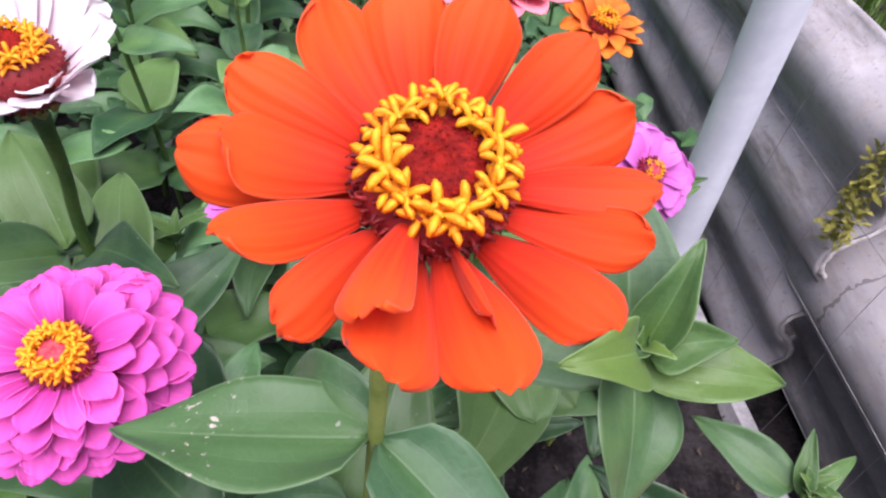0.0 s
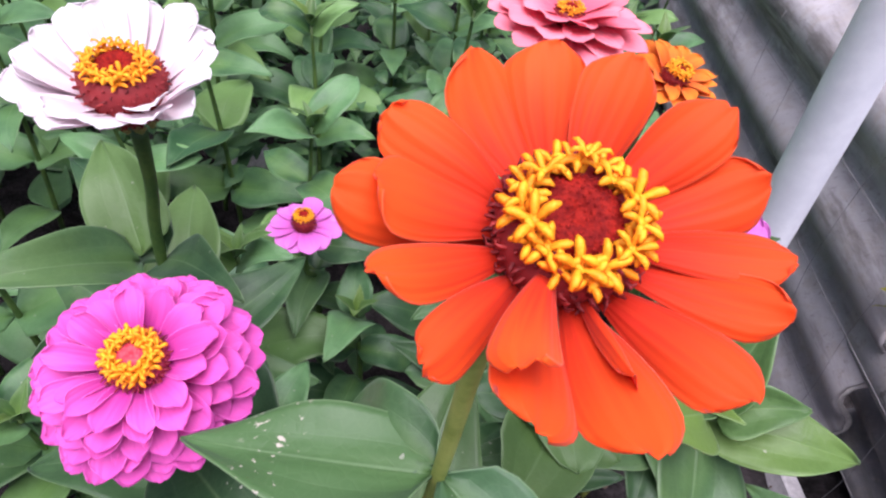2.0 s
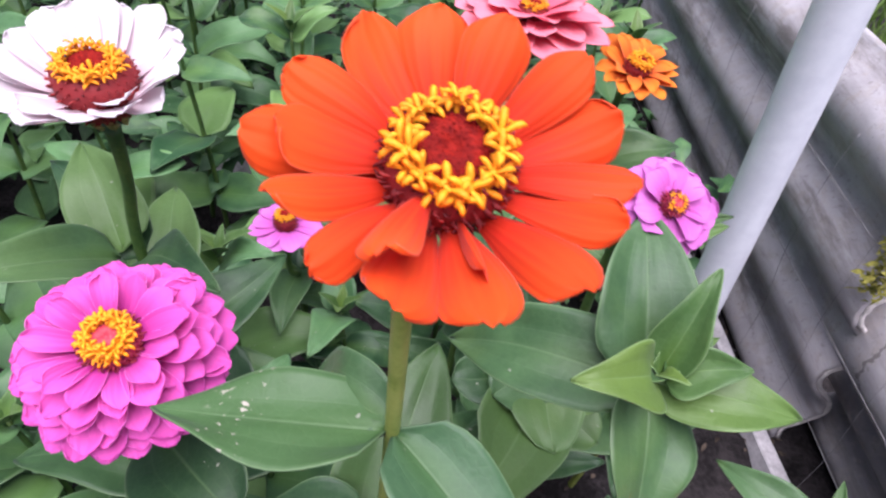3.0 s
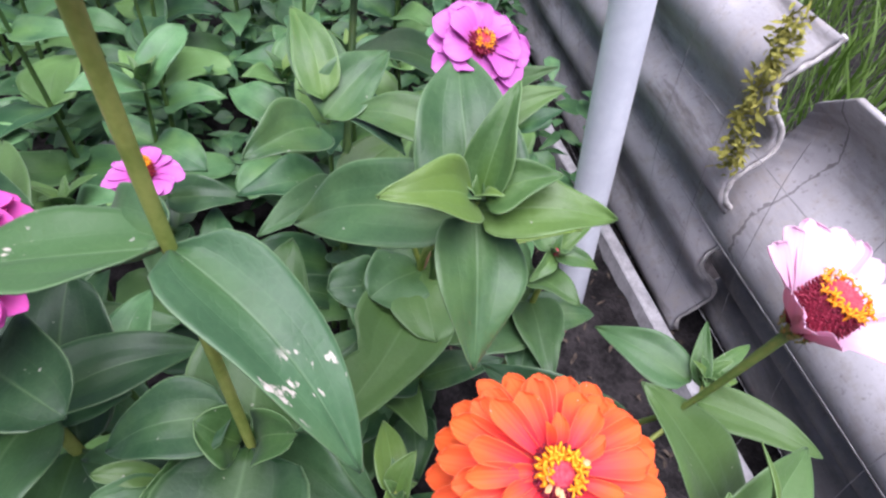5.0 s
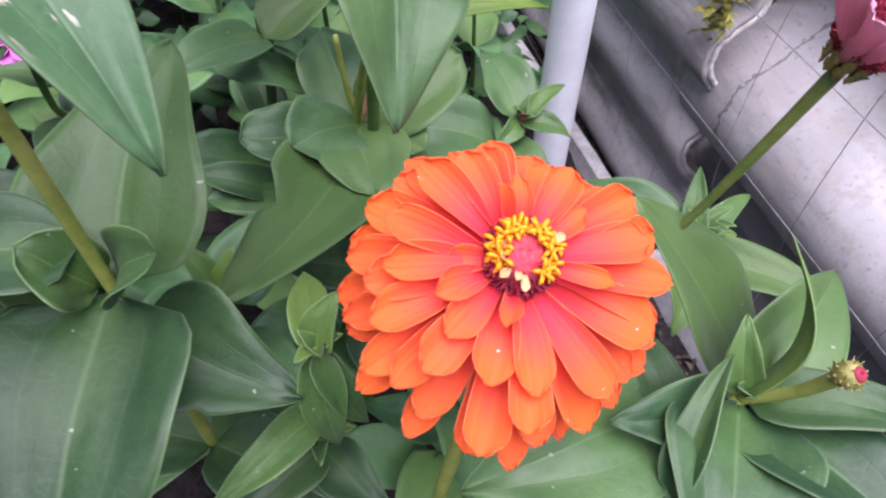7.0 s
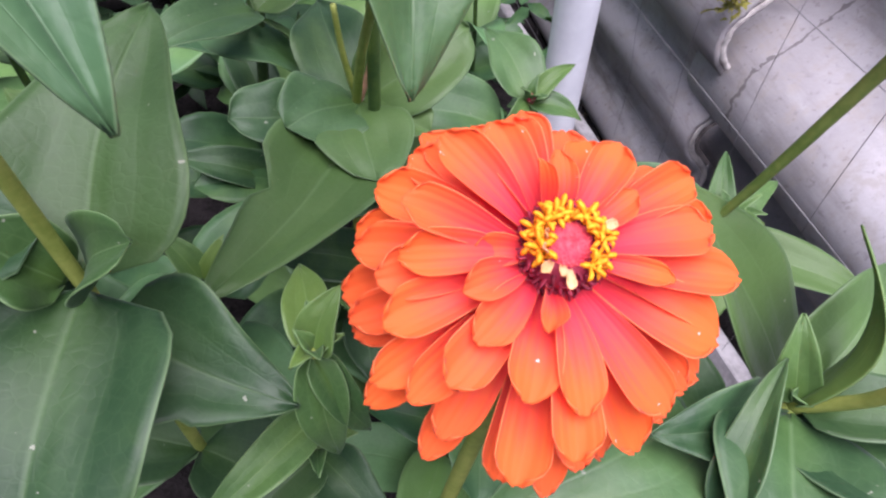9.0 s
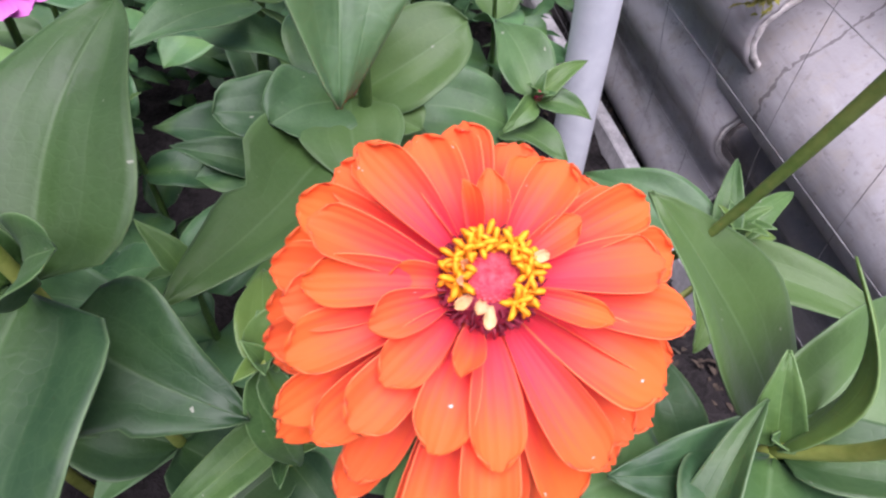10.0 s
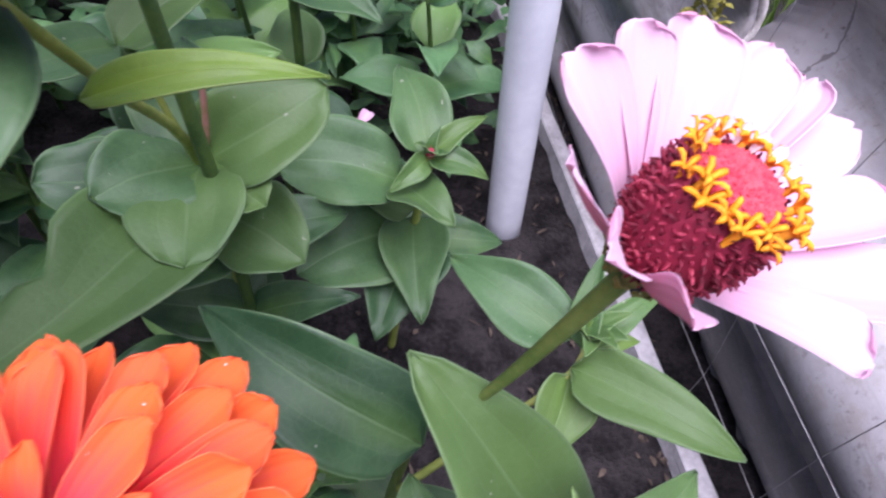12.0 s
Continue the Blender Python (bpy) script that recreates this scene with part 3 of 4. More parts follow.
def build_ground():
    fine = np.arange(-0.6, 1.6001, 0.025)
    xs = np.concatenate(([-400, -60, -12, -4, -2, -1.2, -0.9], fine[(fine > -0.75) & (fine < 0.75)], [0.9, 1.3, 2, 4, 12, 60, 400]))
    ys = np.concatenate(([-400, -60, -12, -4, -2, -1.2, -0.8], fine, [1.9, 2.4, 3.2, 5, 12, 60, 400]))
    verts = [(x, y, ground_height(x, y)) for y in ys for x in xs]
    n = len(xs)
    faces = [(j * n + i, j * n + i + 1, (j + 1) * n + i + 1, (j + 1) * n + i) for j in range(len(ys) - 1) for i in range(n - 1)]
    me = bpy.data.meshes.new("ground")
    me.from_pydata(verts, [], faces)
    me.polygons.foreach_set("use_smooth", [True] * len(me.polygons))
    me.materials.append(SOIL)
    return tagged(new("ground", me), "dark crumbly garden soil of the flower bed", "soil", kind="structure")


build_ground()

FOOT = Vector((0.475, 0.412, 0))
RUN = Vector((-0.09, 0.996, 0))
OUT = Vector((-0.996, -0.09, 0))
DEEP = 0.0165


def fence_lean(z):
    """How far the fence bows out over the bed at a height."""
    d = z - 0.218
    if d < -0.13:
        return -0.0122 + 0.12 * (d + 0.13)
    return 0.0195 + 0.15 * d - 0.7 * d * d


def on_fence(s, out, z, lean=fence_lean):
    return FOOT + RUN * s + OUT * (out + lean(z)) + Vector((0, 0, z))


def corrugated_sheet(name, s0, s1, z0, z1, back, ridge, pitch, clip, seed, label, mat=None, lip=False, deep=DEEP, lean=fence_lean):
    """A wavy cement sheet on its edge, the waves lying level; one corner cut off."""
    length = s1 - s0

    def top(u, v):
        s = s0 + u * length
        crest = z1
        if clip:
            crest = z1 - 0.04 * min(max((s - (s1 - clip)) / clip, 0), 1)
        z = z0 + v * (crest - z0)
        w = math.cos(2 * math.pi * (z - ridge) / pitch)
        w = w * (1 - 0.18 * w * w) / 0.82
        edge = noise.noise(Vector((seed, z * 40, u * 3)))
        if u in (0.0, 1.0):
            s += 0.004 * edge + 0.002 * noise.noise(Vector((seed, z * 160, u)))
        return on_fence(s, deep * w - back + 0.003 * noise.noise(Vector((s * 3, z * 3, seed))), z, lean) - FOOT

    bm = shell(top, 26, 84, 0.0065)
    bm.normal_update()
    me = finish(bm, name)
    me.materials.append(mat or SHEET)
    ob = new(name, me)
    ob.location = FOOT
    if lip:
        pts = [Vector(top(0.0, k / 60)) + OUT * -0.003 + RUN * 0.0015 for k in range(61)]
        part("broken_edge", tube(pts, [0.0036 + 0.0007 * noise.noise(Vector((k * 0.9, 1, 4))) for k in range(61)], 6), LIP, ob, "pale broken edge of the sheet")
    return tagged(ob, label, "fence sheet", "fence sheets", "")


def leans_back(z):
    return 0.012 - 0.3 * (z - 0.19)


corrugated_sheet("corrugated_sheet", 0.0, 1.45, -0.06, 0.386, 0.0, 0.102, 0.116, 0, 1, "weathered grey corrugated cement sheet standing as fence, edge overlapping the next", lip=True)
corrugated_sheet("corrugated_sheet", -1.45, 0.045, 0.142, 0.336, 0.026, 0.184, 0.17, 0.035, 2, "bleached grey corrugated cement sheet with a cut corner", SHEET_PALE, deep=0.022, lean=leans_back)
corrugated_sheet("corrugated_sheet", -1.45, 0.04, -0.06, 0.2, 0.05, 0.070, 0.072, 0, 4, "dark narrow corrugated cement sheet below the bleached one, shade put into its colour", SHEET_DARK, deep=0.014)
corrugated_sheet("corrugated_sheet", 1.40, 2.9, -0.06, 0.38, 0.014, 0.102, 0.116, 0, 3, "weathered grey corrugated cement sheet further along the fence")


def wire_fence():
    fence = thing("wire_fence", "thin rusty wire mesh strung before the grey fence sheets", "wire mesh", on_fence(0, 0.03, GROUND))
    o = fence.location
    for z in (-0.03, 0.075, 0.182, 0.29):
        pts = [on_fence(s, 0.034 + 0.002 * noise.noise(Vector((s * 4, z, 0))), z + 0.003 * noise.noise(Vector((s * 3, z * 9, 5)))) - o for s in np.arange(-1.0, 1.61, 0.2)]
        part("wire", tube(pts, [0.00045] * len(pts), 5), WIRE, fence)
    for k in range(24):
        s = -0.88 + k * 0.1
        pts = [on_fence(s + 0.004 * noise.noise(Vector((k, z * 5, 2))), 0.0328, z) - o for z in (-0.045, 0.075, 0.182, 0.29, 0.34)]
        part("wire", tube(pts, [0.00035] * 5, 4), WIRE, fence)


wire_fence()


def fence_post():
    post = thing("fence_post", "light grey metal tube set in the soil, leaning slightly", "post", (0.358, 0.466, GROUND))
    part("tube", tube([(0, 0, -0.03), (-0.059, 0.009, 0.45), (-0.157, 0.024, 1.2)], [0.0208, 0.0208, 0.0208], 28), TUBE, post)
    part("rim", tube([(-0.157, 0.024, 1.2), (-0.1574, 0.024, 1.203)], [0.0215, 0.0215], 28), TUBE, post)
    return post


fence_post()


def foot_board():
    a, b = Vector((0.5335, -0.05, GROUND)), Vector((0.3685, 1.05, GROUND))
    d = (b - a).normalized()
    side = d.cross(Vector((0, 0, 1)))
    bm = bmesh.new()
    rows = []
    for k in range(23):
        p = a + (b - a) * (k / 22)
        wob = 0.0015 * noise.noise(Vector((k * 0.7, 3, 1)))
        rows.append([bm.verts.new(p + side * (x + wob) + Vector((0, 0, z + wob))) for x, z in ((-0.010, -0.01), (-0.010, 0.025), (-0.008, 0.027), (0.008, 0.027), (0.010, 0.025), (0.010, -0.01))])
    for r, q in zip(rows, rows[1:]):
        for i in range(6):
            bm.faces.new((r[i], q[i], q[(i + 1) % 6], r[(i + 1) % 6]))
    bm.faces.new(rows[0])
    bm.faces.new(rows[-1][::-1])
    me = finish(bm, "foot_board", False)
    me.materials.append(BOARD)
    return tagged(new("foot_board", me), "narrow pale weathered board lying along the fence foot", "board")


foot_board()


def scatter(name, label, category, count, mat, spot, size, seed, kind="stuff"):
    """Many small folded blades joined into one mesh. spot(rnd) gives a place, a direction and a normal."""
    rnd = random.Random(seed)
    verts, faces = [], []
    for _ in range(count):
        p, d, n = spot(rnd)
        d = d.normalized()
        side = d.cross(n)
        if side.length < 1e-4:
            continue
        side.normalize()
        up = side.cross(d)
        ln, wd = size[0] * rnd.uniform(0.6, 1.3), size[1] * rnd.uniform(0.6, 1.3)
        k = len(verts)
        bend = rnd.uniform(-0.05, 0.3) * ln
        for v, w, z in ((0, 0.12, 0), (0.3, 0.8, 0.5), (0.62, 0.9, 0.6), (1, 0.03, 0)):
            c = p + d * ln * v + up * (z * bend)
            verts += [c - side * wd * w / 2 + up * 0.15 * wd * w, c, c + side * wd * w / 2 + up * 0.15 * wd * w]
        for r in range(3):
            q = k + 3 * r
            faces += [(q, q + 1, q + 4, q + 3), (q + 1, q + 2, q + 5, q + 4)]
    me = bpy.data.meshes.new(name)
    me.from_pydata(verts, [], faces)
    me.materials.append(mat)
    me.polygons.foreach_set("use_smooth", [True] * len(me.polygons))
    uvl = me.uv_layers.new(name="UVMap")
    one = np.array([(0.5 * (i % 3), (i // 3) / 3) for i in range(12)])
    idx = np.empty(len(me.loops), dtype=np.int32)
    me.loops.foreach_get("vertex_index", idx)
    uvl.data.foreach_set("uv", one[idx % 12].ravel())
    return tagged(new(name, me), label, category, kind=kind)


def grass_spot(rnd):
    s, out = rnd.uniform(-1.2, 2.6), -0.2 - 1.5 * rnd.random() ** 1.4
    ragged = rnd.gauss(0, 0.2)
    p = on_fence(s + ragged * (abs(s - 0.7) > 1.5), out + ragged * (out < -1.2), GROUND)
    return p, Vector((rnd.uniform(-0.5, 0.5), rnd.uniform(-0.6, 0.6), 1)), Vector((rnd.uniform(-1, 1), rnd.uniform(-1, 1), 0.2))


GRASS = leaf_material("grass_blade", (0.04, 0.1, 0.015), (0.12, 0.22, 0.04), (0.16, 0.25, 0.07))
scatter("grass", "rough green grass behind the fence", "grass", 5200, GRASS, grass_spot, (0.2, 0.007), 5)


def weed_spot(rnd):
    x, y = rnd.uniform(-1.5, 0.36), rnd.uniform(0.55, 2.6)
    edge = 0.25 * noise.noise(Vector((x * 3, y * 3, 2)))
    x, y = min(x + edge * (x < -0.7) + rnd.gauss(0, 0.12) * (x < -0.9), 0.36), y + (edge + rnd.gauss(0, 0.15)) * (y > 1.9)
    r = rnd.random() ** 0.6
    z = GROUND + 0.02 + r * (0.09 + 0.12 * max(0, noise.noise(Vector((x * 4, y * 4, 7))) + 0.4))
    a = rnd.uniform(0, 6.3)
    return Vector((x, y, z)), Vector((math.cos(a), math.sin(a), rnd.uniform(-0.4, 0.5))), Vector((rnd.uniform(-0.5, 0.5), rnd.uniform(-0.9, 0.2), 1))


scatter("low_weeds", "dense low green weeds between the zinnias", "weeds", 9000, LEAF_FAR, weed_spot, (0.042, 0.021), 6)


def litter_spot(rnd):
    x, y = (rnd.uniform(0.18, 0.44) if rnd.random() < 0.5 else rnd.uniform(0.45, 0.5)), rnd.uniform(0.0, 0.9)
    return Vector((x, y, ground_height(x, y) + 0.002)), Vector((rnd.uniform(-1, 1), rnd.uniform(-1, 1), rnd.uniform(0, 0.4))), Vector((0, 0.2, 1))


scatter("leaf_litter", "dry crumbs and dead leaf bits on the soil", "litter", 420, LITTER, litter_spot, (0.012, 0.005), 7)


def moss_strand():
    def spot(r):
        q = r.random()
        p = on_fence(0.012 * q + r.uniform(-0.012, 0.012), 0.024 + r.uniform(-0.006, 0.01), 0.245 + 0.15 * q + r.uniform(-0.01, 0.01))
        return p, Vector((r.uniform(-1, 1), r.uniform(-1, 1), r.uniform(-0.6, 1))), Vector((r.uniform(-1, 1), r.uniform(-1, 1), 0.6))

    return scatter("moss", "yellow-green moss strand on the sheet edge", "moss", 420, LICHEN, spot, (0.012, 0.0045), 8)


moss_strand()


def loose_stone(x, y, size, seed):
    rnd = random.Random(seed)
    bm = bmesh.new()
    bmesh.ops.create_icosphere(bm, subdivisions=2, radius=size)
    for v in bm.verts:
        v.co *= 1 + 0.35 * noise.noise(v.co * (0.9 / size) + Vector((seed, 0, 0)))
        v.co.z *= 0.6
    me = finish(bm, "stone")
    me.materials.append(PEBBLE)
    ob = new("stone", me)
    ob.location = (x, y, ground_height(x, y) + size * 0.3)
    ob.rotation_euler = (0, 0, rnd.uniform(0, 6))
    return tagged(ob, "pale grey stone lying on the soil", "stone", "stones")


for k, (x, y, s) in enumerate(((-0.36, 0.75, 0.022), (-0.325, 0.755, 0.03), (-0.29, 0.76, 0.02), (-0.27, 0.73, 0.016), (0.02, 0.3, 0.012))):
    loose_stone(x, y, s, k)


def bud_cluster(p, at, size, up, mat=None, n=6, seed=0):
    """A tight rosette of small pointed leaves round a growing tip."""
    rnd = random.Random(seed)
    o = Vector(at)
    for k in range(n):
        a = k * 2.39996 + seed
        d = Vector((math.cos(a), math.sin(a), rnd.uniform(0.5, 1.3))).normalized() + Vector(up) * 0.3
        leaf(p, o, o + d.normalized() * size * rnd.uniform(0.7, 1.1), size * 0.42, Vector((-math.cos(a), -math.sin(a), 0.5)), mat or LEAF_YOUNG, seed * 30 + k, fold=0.6, nu=6, nv=8)


# ---- the scarlet zinnia ----
def scarlet_zinnia():
    p = thing("zinnia_plant", "tall zinnia with one open single scarlet-orange flower", "flower", (0.034, 0.115, GROUND), "zinnias")
    stem(p, [(0.034, 0.115, -0.06), (0.03, 0.105, 0.12), (0.0245, 0.0925, 0.308), (0.0235, 0.0765, 0.457), (0.0225, 0.0705, 0.53), (0.0255, 0.066, 0.553)], [0.0042, 0.0034, 0.0024, 0.0021, 0.0022, 0.0036])
    rows = [(-174, 0.0278, 22, 0.78, -0.001), (-177, 0.0230, 27, 0.9, 0.0006), (161, 0.0238, 32, 0.7, -0.0005), (129, 0.0252, 24, 0.88, 0.0004), (105, 0.0236, 29, 0.88, 0.0008), (79, 0.0237, 32, 0.86, 0),
            (48, 0.0246, 31, 0.76, 0.0005), (25, 0.0250, 27, 0.76, 0), (4, 0.0254, 27, 0.68, 0.0008), (-17, 0.0243, 32, 0.64, 0), (-42, 0.0244, 36, 0.78, -0.0005), (-74, 0.0246, 43, 0.8, -0.001),
            (-97, 0.0247, 41, 0.82, -0.0016), (-106, 0.0203, 44, 0.54, 0.004), (-125, 0.0230, 36, 0.54, -0.0012), (-148, 0.0246, 32, 0.58, 0), (-71, 0.0176, 44, 0.16, 0.0022)]
    flower_head(p, (0.027, 0.0617, 0.566), (0.06, -0.36, 0.93), 0.0092, 0.0115, 0.0056, rows, SCARLET, MAROON, CAP_RED, 24, 0.0034, 11, 0.0064, 0.7, -0.2, 0.07, 0.16, blunt=0.34, widest=0.78, spike=0.0011)
    leaf(p, (0.022, 0.0765, 0.457), (-0.050, 0.078, 0.441), 0.035, (0.1, 0.15, 1), LEAF_FLECKED, 21, "green leaf with pale chewed spots", arch=0.03, fold=0.3)
    leaf(p, (0.024, 0.0765, 0.457), (0.076, 0.031, 0.417), 0.032, (0.3, -0.2, 1), LEAF_SPOTTED, 22, "green leaf with pale chewed spots", arch=0.11, fold=0.42)
    leaf(p, (0.022, 0.079, 0.457), (-0.006, 0.1, 0.437), 0.026, (0.1, -0.4, 1), LEAF, 20, arch=0.16, round_tip=True)
    leaf(p, (0.024, 0.091, 0.307), (0.017, -0.012, 0.262), 0.072, (0, -0.1, 1), LEAF_MID, 23, arch=0.1, fold=0.2)
    leaf(p, (0.0245, 0.094, 0.308), (0.036, 0.19, 0.345), 0.062, (0, -0.55, 1), LEAF_OLD_SHADED, 24, arch=0.08, fold=0.25)
    leaf(p, (0.026, 0.092, 0.285), (0.088, 0.062, 0.278), 0.05, (0, -0.3, 1), LEAF_OLD_SHADED, 25, arch=0.08, bite=0.2)
    leaf(p, (0.022, 0.092, 0.285), (-0.064, 0.102, 0.27), 0.05, (0, -0.3, 1), LEAF_OLD_SHADED, 26, arch=0.1)
    leaf(p, (0.028, 0.092, 0.309), (0.05, 0.08, 0.342), 0.024, (-0.5, -0.5, 1), LEAF_YOUNG, 27, round_tip=True, fold=0.5)
    leaf(p, (0.02, 0.092, 0.309), (0.004, 0.09, 0.334), 0.026, (0.6, -0.4, 1), LEAF_YOUNG, 28, round_tip=True, fold=0.5)
    leaf(p, (0.0, 0.096, 0.286), (-0.024, 0.101, 0.314), 0.017, (0.3, -0.4, 1), LEAF, 33)
    leaf(p, (0.0, 0.094, 0.286), (-0.019, 0.068, 0.305), 0.017, (0.2, -0.4, 1), LEAF_YOUNG, 34)
    leaf(p, (0.0, 0.096, 0.286), (-0.006, 0.118, 0.312), 0.017, (0.3, -0.6, 1), LEAF_YOUNG, 35)
    leaf(p, (-0.014, 0.082, 0.298), (-0.041, 0.078, 0.309), 0.011, (0.1, -0.5, 1), LEAF, 36, round_tip=True)
    leaf(p, (-0.014, 0.08, 0.297), (-0.04, 0.068, 0.304), 0.011, (0.1, -0.5, 1), LEAF, 38, round_tip=True)
    stem(p, [(0.0265, 0.098, 0.22), (0.004, 0.088, 0.28), (-0.014, 0.081, 0.298)], [0.002, 0.0016, 0.0012], name="side_shoot")
    leaf(p, (0.018, 0.098, 0.326), (-0.039, 0.091, 0.303), 0.036, (-0.15, -0.35, 1), LEAF, 37, "green leaf with a pale blotch", arch=0.2)
    leaf(p, (0.03, 0.102, 0.15), (0.115, 0.052, 0.14), 0.05, mat=LEAF_OLD_SHADED, seed=29)
    leaf(p, (0.03, 0.102, 0.15), (-0.055, 0.122, 0.15), 0.05, mat=LEAF_OLD_SHADED, seed=30)


scarlet_zinnia()


def orange_zinnia():
    p = thing("zinnia_plant", "low zinnia with one full double orange flower", "flower", (0.155, 0.065, GROUND), "zinnias")
    stem(p, [(0.155, 0.065, -0.06), (0.153, 0.061, 0.15), (0.152, 0.056, 0.32), (0.149, 0.052, 0.355)], [0.0045, 0.004, 0.0035, 0.0042])
    rows = ring_of(20, 0.0475, -11, 1.0, -0.005, 0, 3, seed=1) + ring_of(18, 0.044, -3, 1.0, -0.002, 13, 4, seed=2) + ring_of(9, 0.039, 6, 1.0, 0, 22, 6, seed=3)
    rows = [(a, r * (1.01 + 0.09 * math.cos(radians(a + 125))) * (1 - 0.11 * max(0, math.sin(radians(a))) ** 3), li, w, lv) for a, r, li, w, lv in rows]
    rows += [(-179, 0.0170, 34, 0.7, 0.003), (-158, 0.0226, 30, 0.82, 0.003), (-136, 0.0262, 22, 0.98, 0.002), (164, 0.0345, 20, 0.92, 0.002), (-178, 0.0329, 22, 0.95, 0.002), (-161, 0.0390, 14, 1.02, 0.001),
             (-134, 0.0357, 16, 1.06, 0.001), (-110, 0.0319, 20, 1.08, 0.001), (-89, 0.0329, 20, 1.05, 0.001), (-109, 0.0181, 36, 0.57, 0.003), (-21, 0.0216, 32, 0.6, 0.003), (31, 0.0175, 38, 0.66, 0.003),
             (6, 0.0331, 18, 1.2, 0.002), (-11, 0.0392, 14, 1.0, 0), (89, 0.0189, 36, 0.63, 0.003), (107, 0.0173, 42, 0.4, 0.004), (134, 0.0335, 22, 1.02, 0.001), (55, 0.0260, 26, 1.0, 0.002), (114, 0.0295, 24, 1.03, 0.001), (-32, 0.0389, 8, 1.4, 0.001)]
    rows = [(a, r, li, w * (0.9 if r < 0.034 else 0.96), lv) for a, r, li, w, lv in rows]
    disc = flower_head(p, (0.147, 0.0465, 0.379), (-0.06, -0.43, 0.9), 0.0088, 0.0135, 0.0052, rows, ORANGE, WINE, CAP_PINK, 26, 0.0038, 12, 0.0056, 0.8, 0.5, 0.12, 0.22, gap=((206, 300), (336, 352)), blunt=0.34, widest=0.84)
    dry = finish(petal_shape(0.0048, 0.0011, 0.8, -0.25, 0.02, 0.5, 8, 4, 6), "withered_floret")
    for a, tilt, r in ((196, 50, 0.005), (222, 20, 0.0055), (246, 35, 0.005), (262, 10, 0.0055), (20, 5, 0.006), (168, 60, 0.005)):
        part("withered_floret", dry, CREAM, disc, "dry cream-coloured floret", Matrix.Rotation(radians(a - 90), 4, "Z") @ Matrix.Translation((0, r, 0.0005)) @ Matrix.Rotation(radians(tilt), 4, "X"))
    return p


orange_zinnia()


def magenta_zinnia():
    p = thing("zinnia_plant", "zinnia with a full double magenta flower", "flower", (-0.084, 0.136, GROUND), "zinnias")
    stem(p, [(-0.084, 0.136, -0.06), (-0.083, 0.126, 0.18), (-0.083, 0.114, 0.34), (-0.084, 0.11, 0.405)], [0.0045, 0.004, 0.0036, 0.0045])
    rows = ring_of(22, 0.0405, -9, 1.05, -0.006, 0, seed=11) + ring_of(21, 0.0395, -3, 1.05, -0.004, 8, seed=12) + ring_of(19, 0.0365, 4, 1.05, -0.002, 3, seed=13)
    rows += ring_of(18, 0.033, 14, 1.0, 0.0, 10, seed=14) + ring_of(16, 0.0285, 24, 0.95, 0.002, 5, seed=15) + ring_of(13, 0.024, 36, 0.85, 0.004, 0, seed=16)
    flower_head(p, (-0.083, 0.1065, 0.428), (0.05, -0.3, 0.95), 0.0104, 0.015, 0.0054, rows, MAGENTA, WINE, CAP_PINK, 34, 0.0043, 13, 0.0061, 0.85, 0.4, 0.12, 0.35, widest=0.8)
    leaf(p, (-0.09, 0.128, 0.262), (-0.086, 0.188, 0.316), 0.06, (0.15, -0.6, 0.8), LEAF_OLD_SHADED, 47, "broad olive old leaf", round_tip=True, arch=0.05)
    leaf(p, (-0.084, 0.112, 0.345), (-0.03, 0.074, 0.366), 0.044, (0.2, -0.4, 1), LEAF_OLD_SHADED, 50, "broad olive old leaf", round_tip=True)
    leaf(p, (-0.088, 0.13, 0.262), (-0.067, 0.175, 0.272), 0.022, (0.1, -0.5, 1), LEAF_OLD_SHADED, 48)
    leaf(p, (-0.084, 0.117, 0.29), (-0.088, 0.05, 0.3), 0.05, (0.1, -0.3, 1), LEAF_OLD_SHADED, 49, round_tip=True)
    leaf(p, (-0.084, 0.117, 0.3), (-0.010, 0.157, 0.29), 0.045, mat=LEAF_OLD_SHADED, seed=41)
    leaf(p, (-0.084, 0.117, 0.3), (-0.170, 0.107, 0.29), 0.045, mat=LEAF_OLD_SHADED, seed=42)
    leaf(p, (-0.083, 0.122, 0.24), (-0.070, 0.037, 0.23), 0.05, mat=LEAF_OLD_SHADED, seed=43)
    leaf(p, (-0.083, 0.122, 0.24), (-0.100, 0.217, 0.25), 0.05, mat=LEAF_OLD_SHADED, seed=44)
    leaf(p, (-0.082, 0.127, 0.15), (0.010, 0.107, 0.15), 0.055, mat=LEAF_OLD_SHADED, seed=45)
    leaf(p, (-0.082, 0.127, 0.15), (-0.180, 0.147, 0.15), 0.055, mat=LEAF_OLD_SHADED, seed=46)


magenta_zinnia()


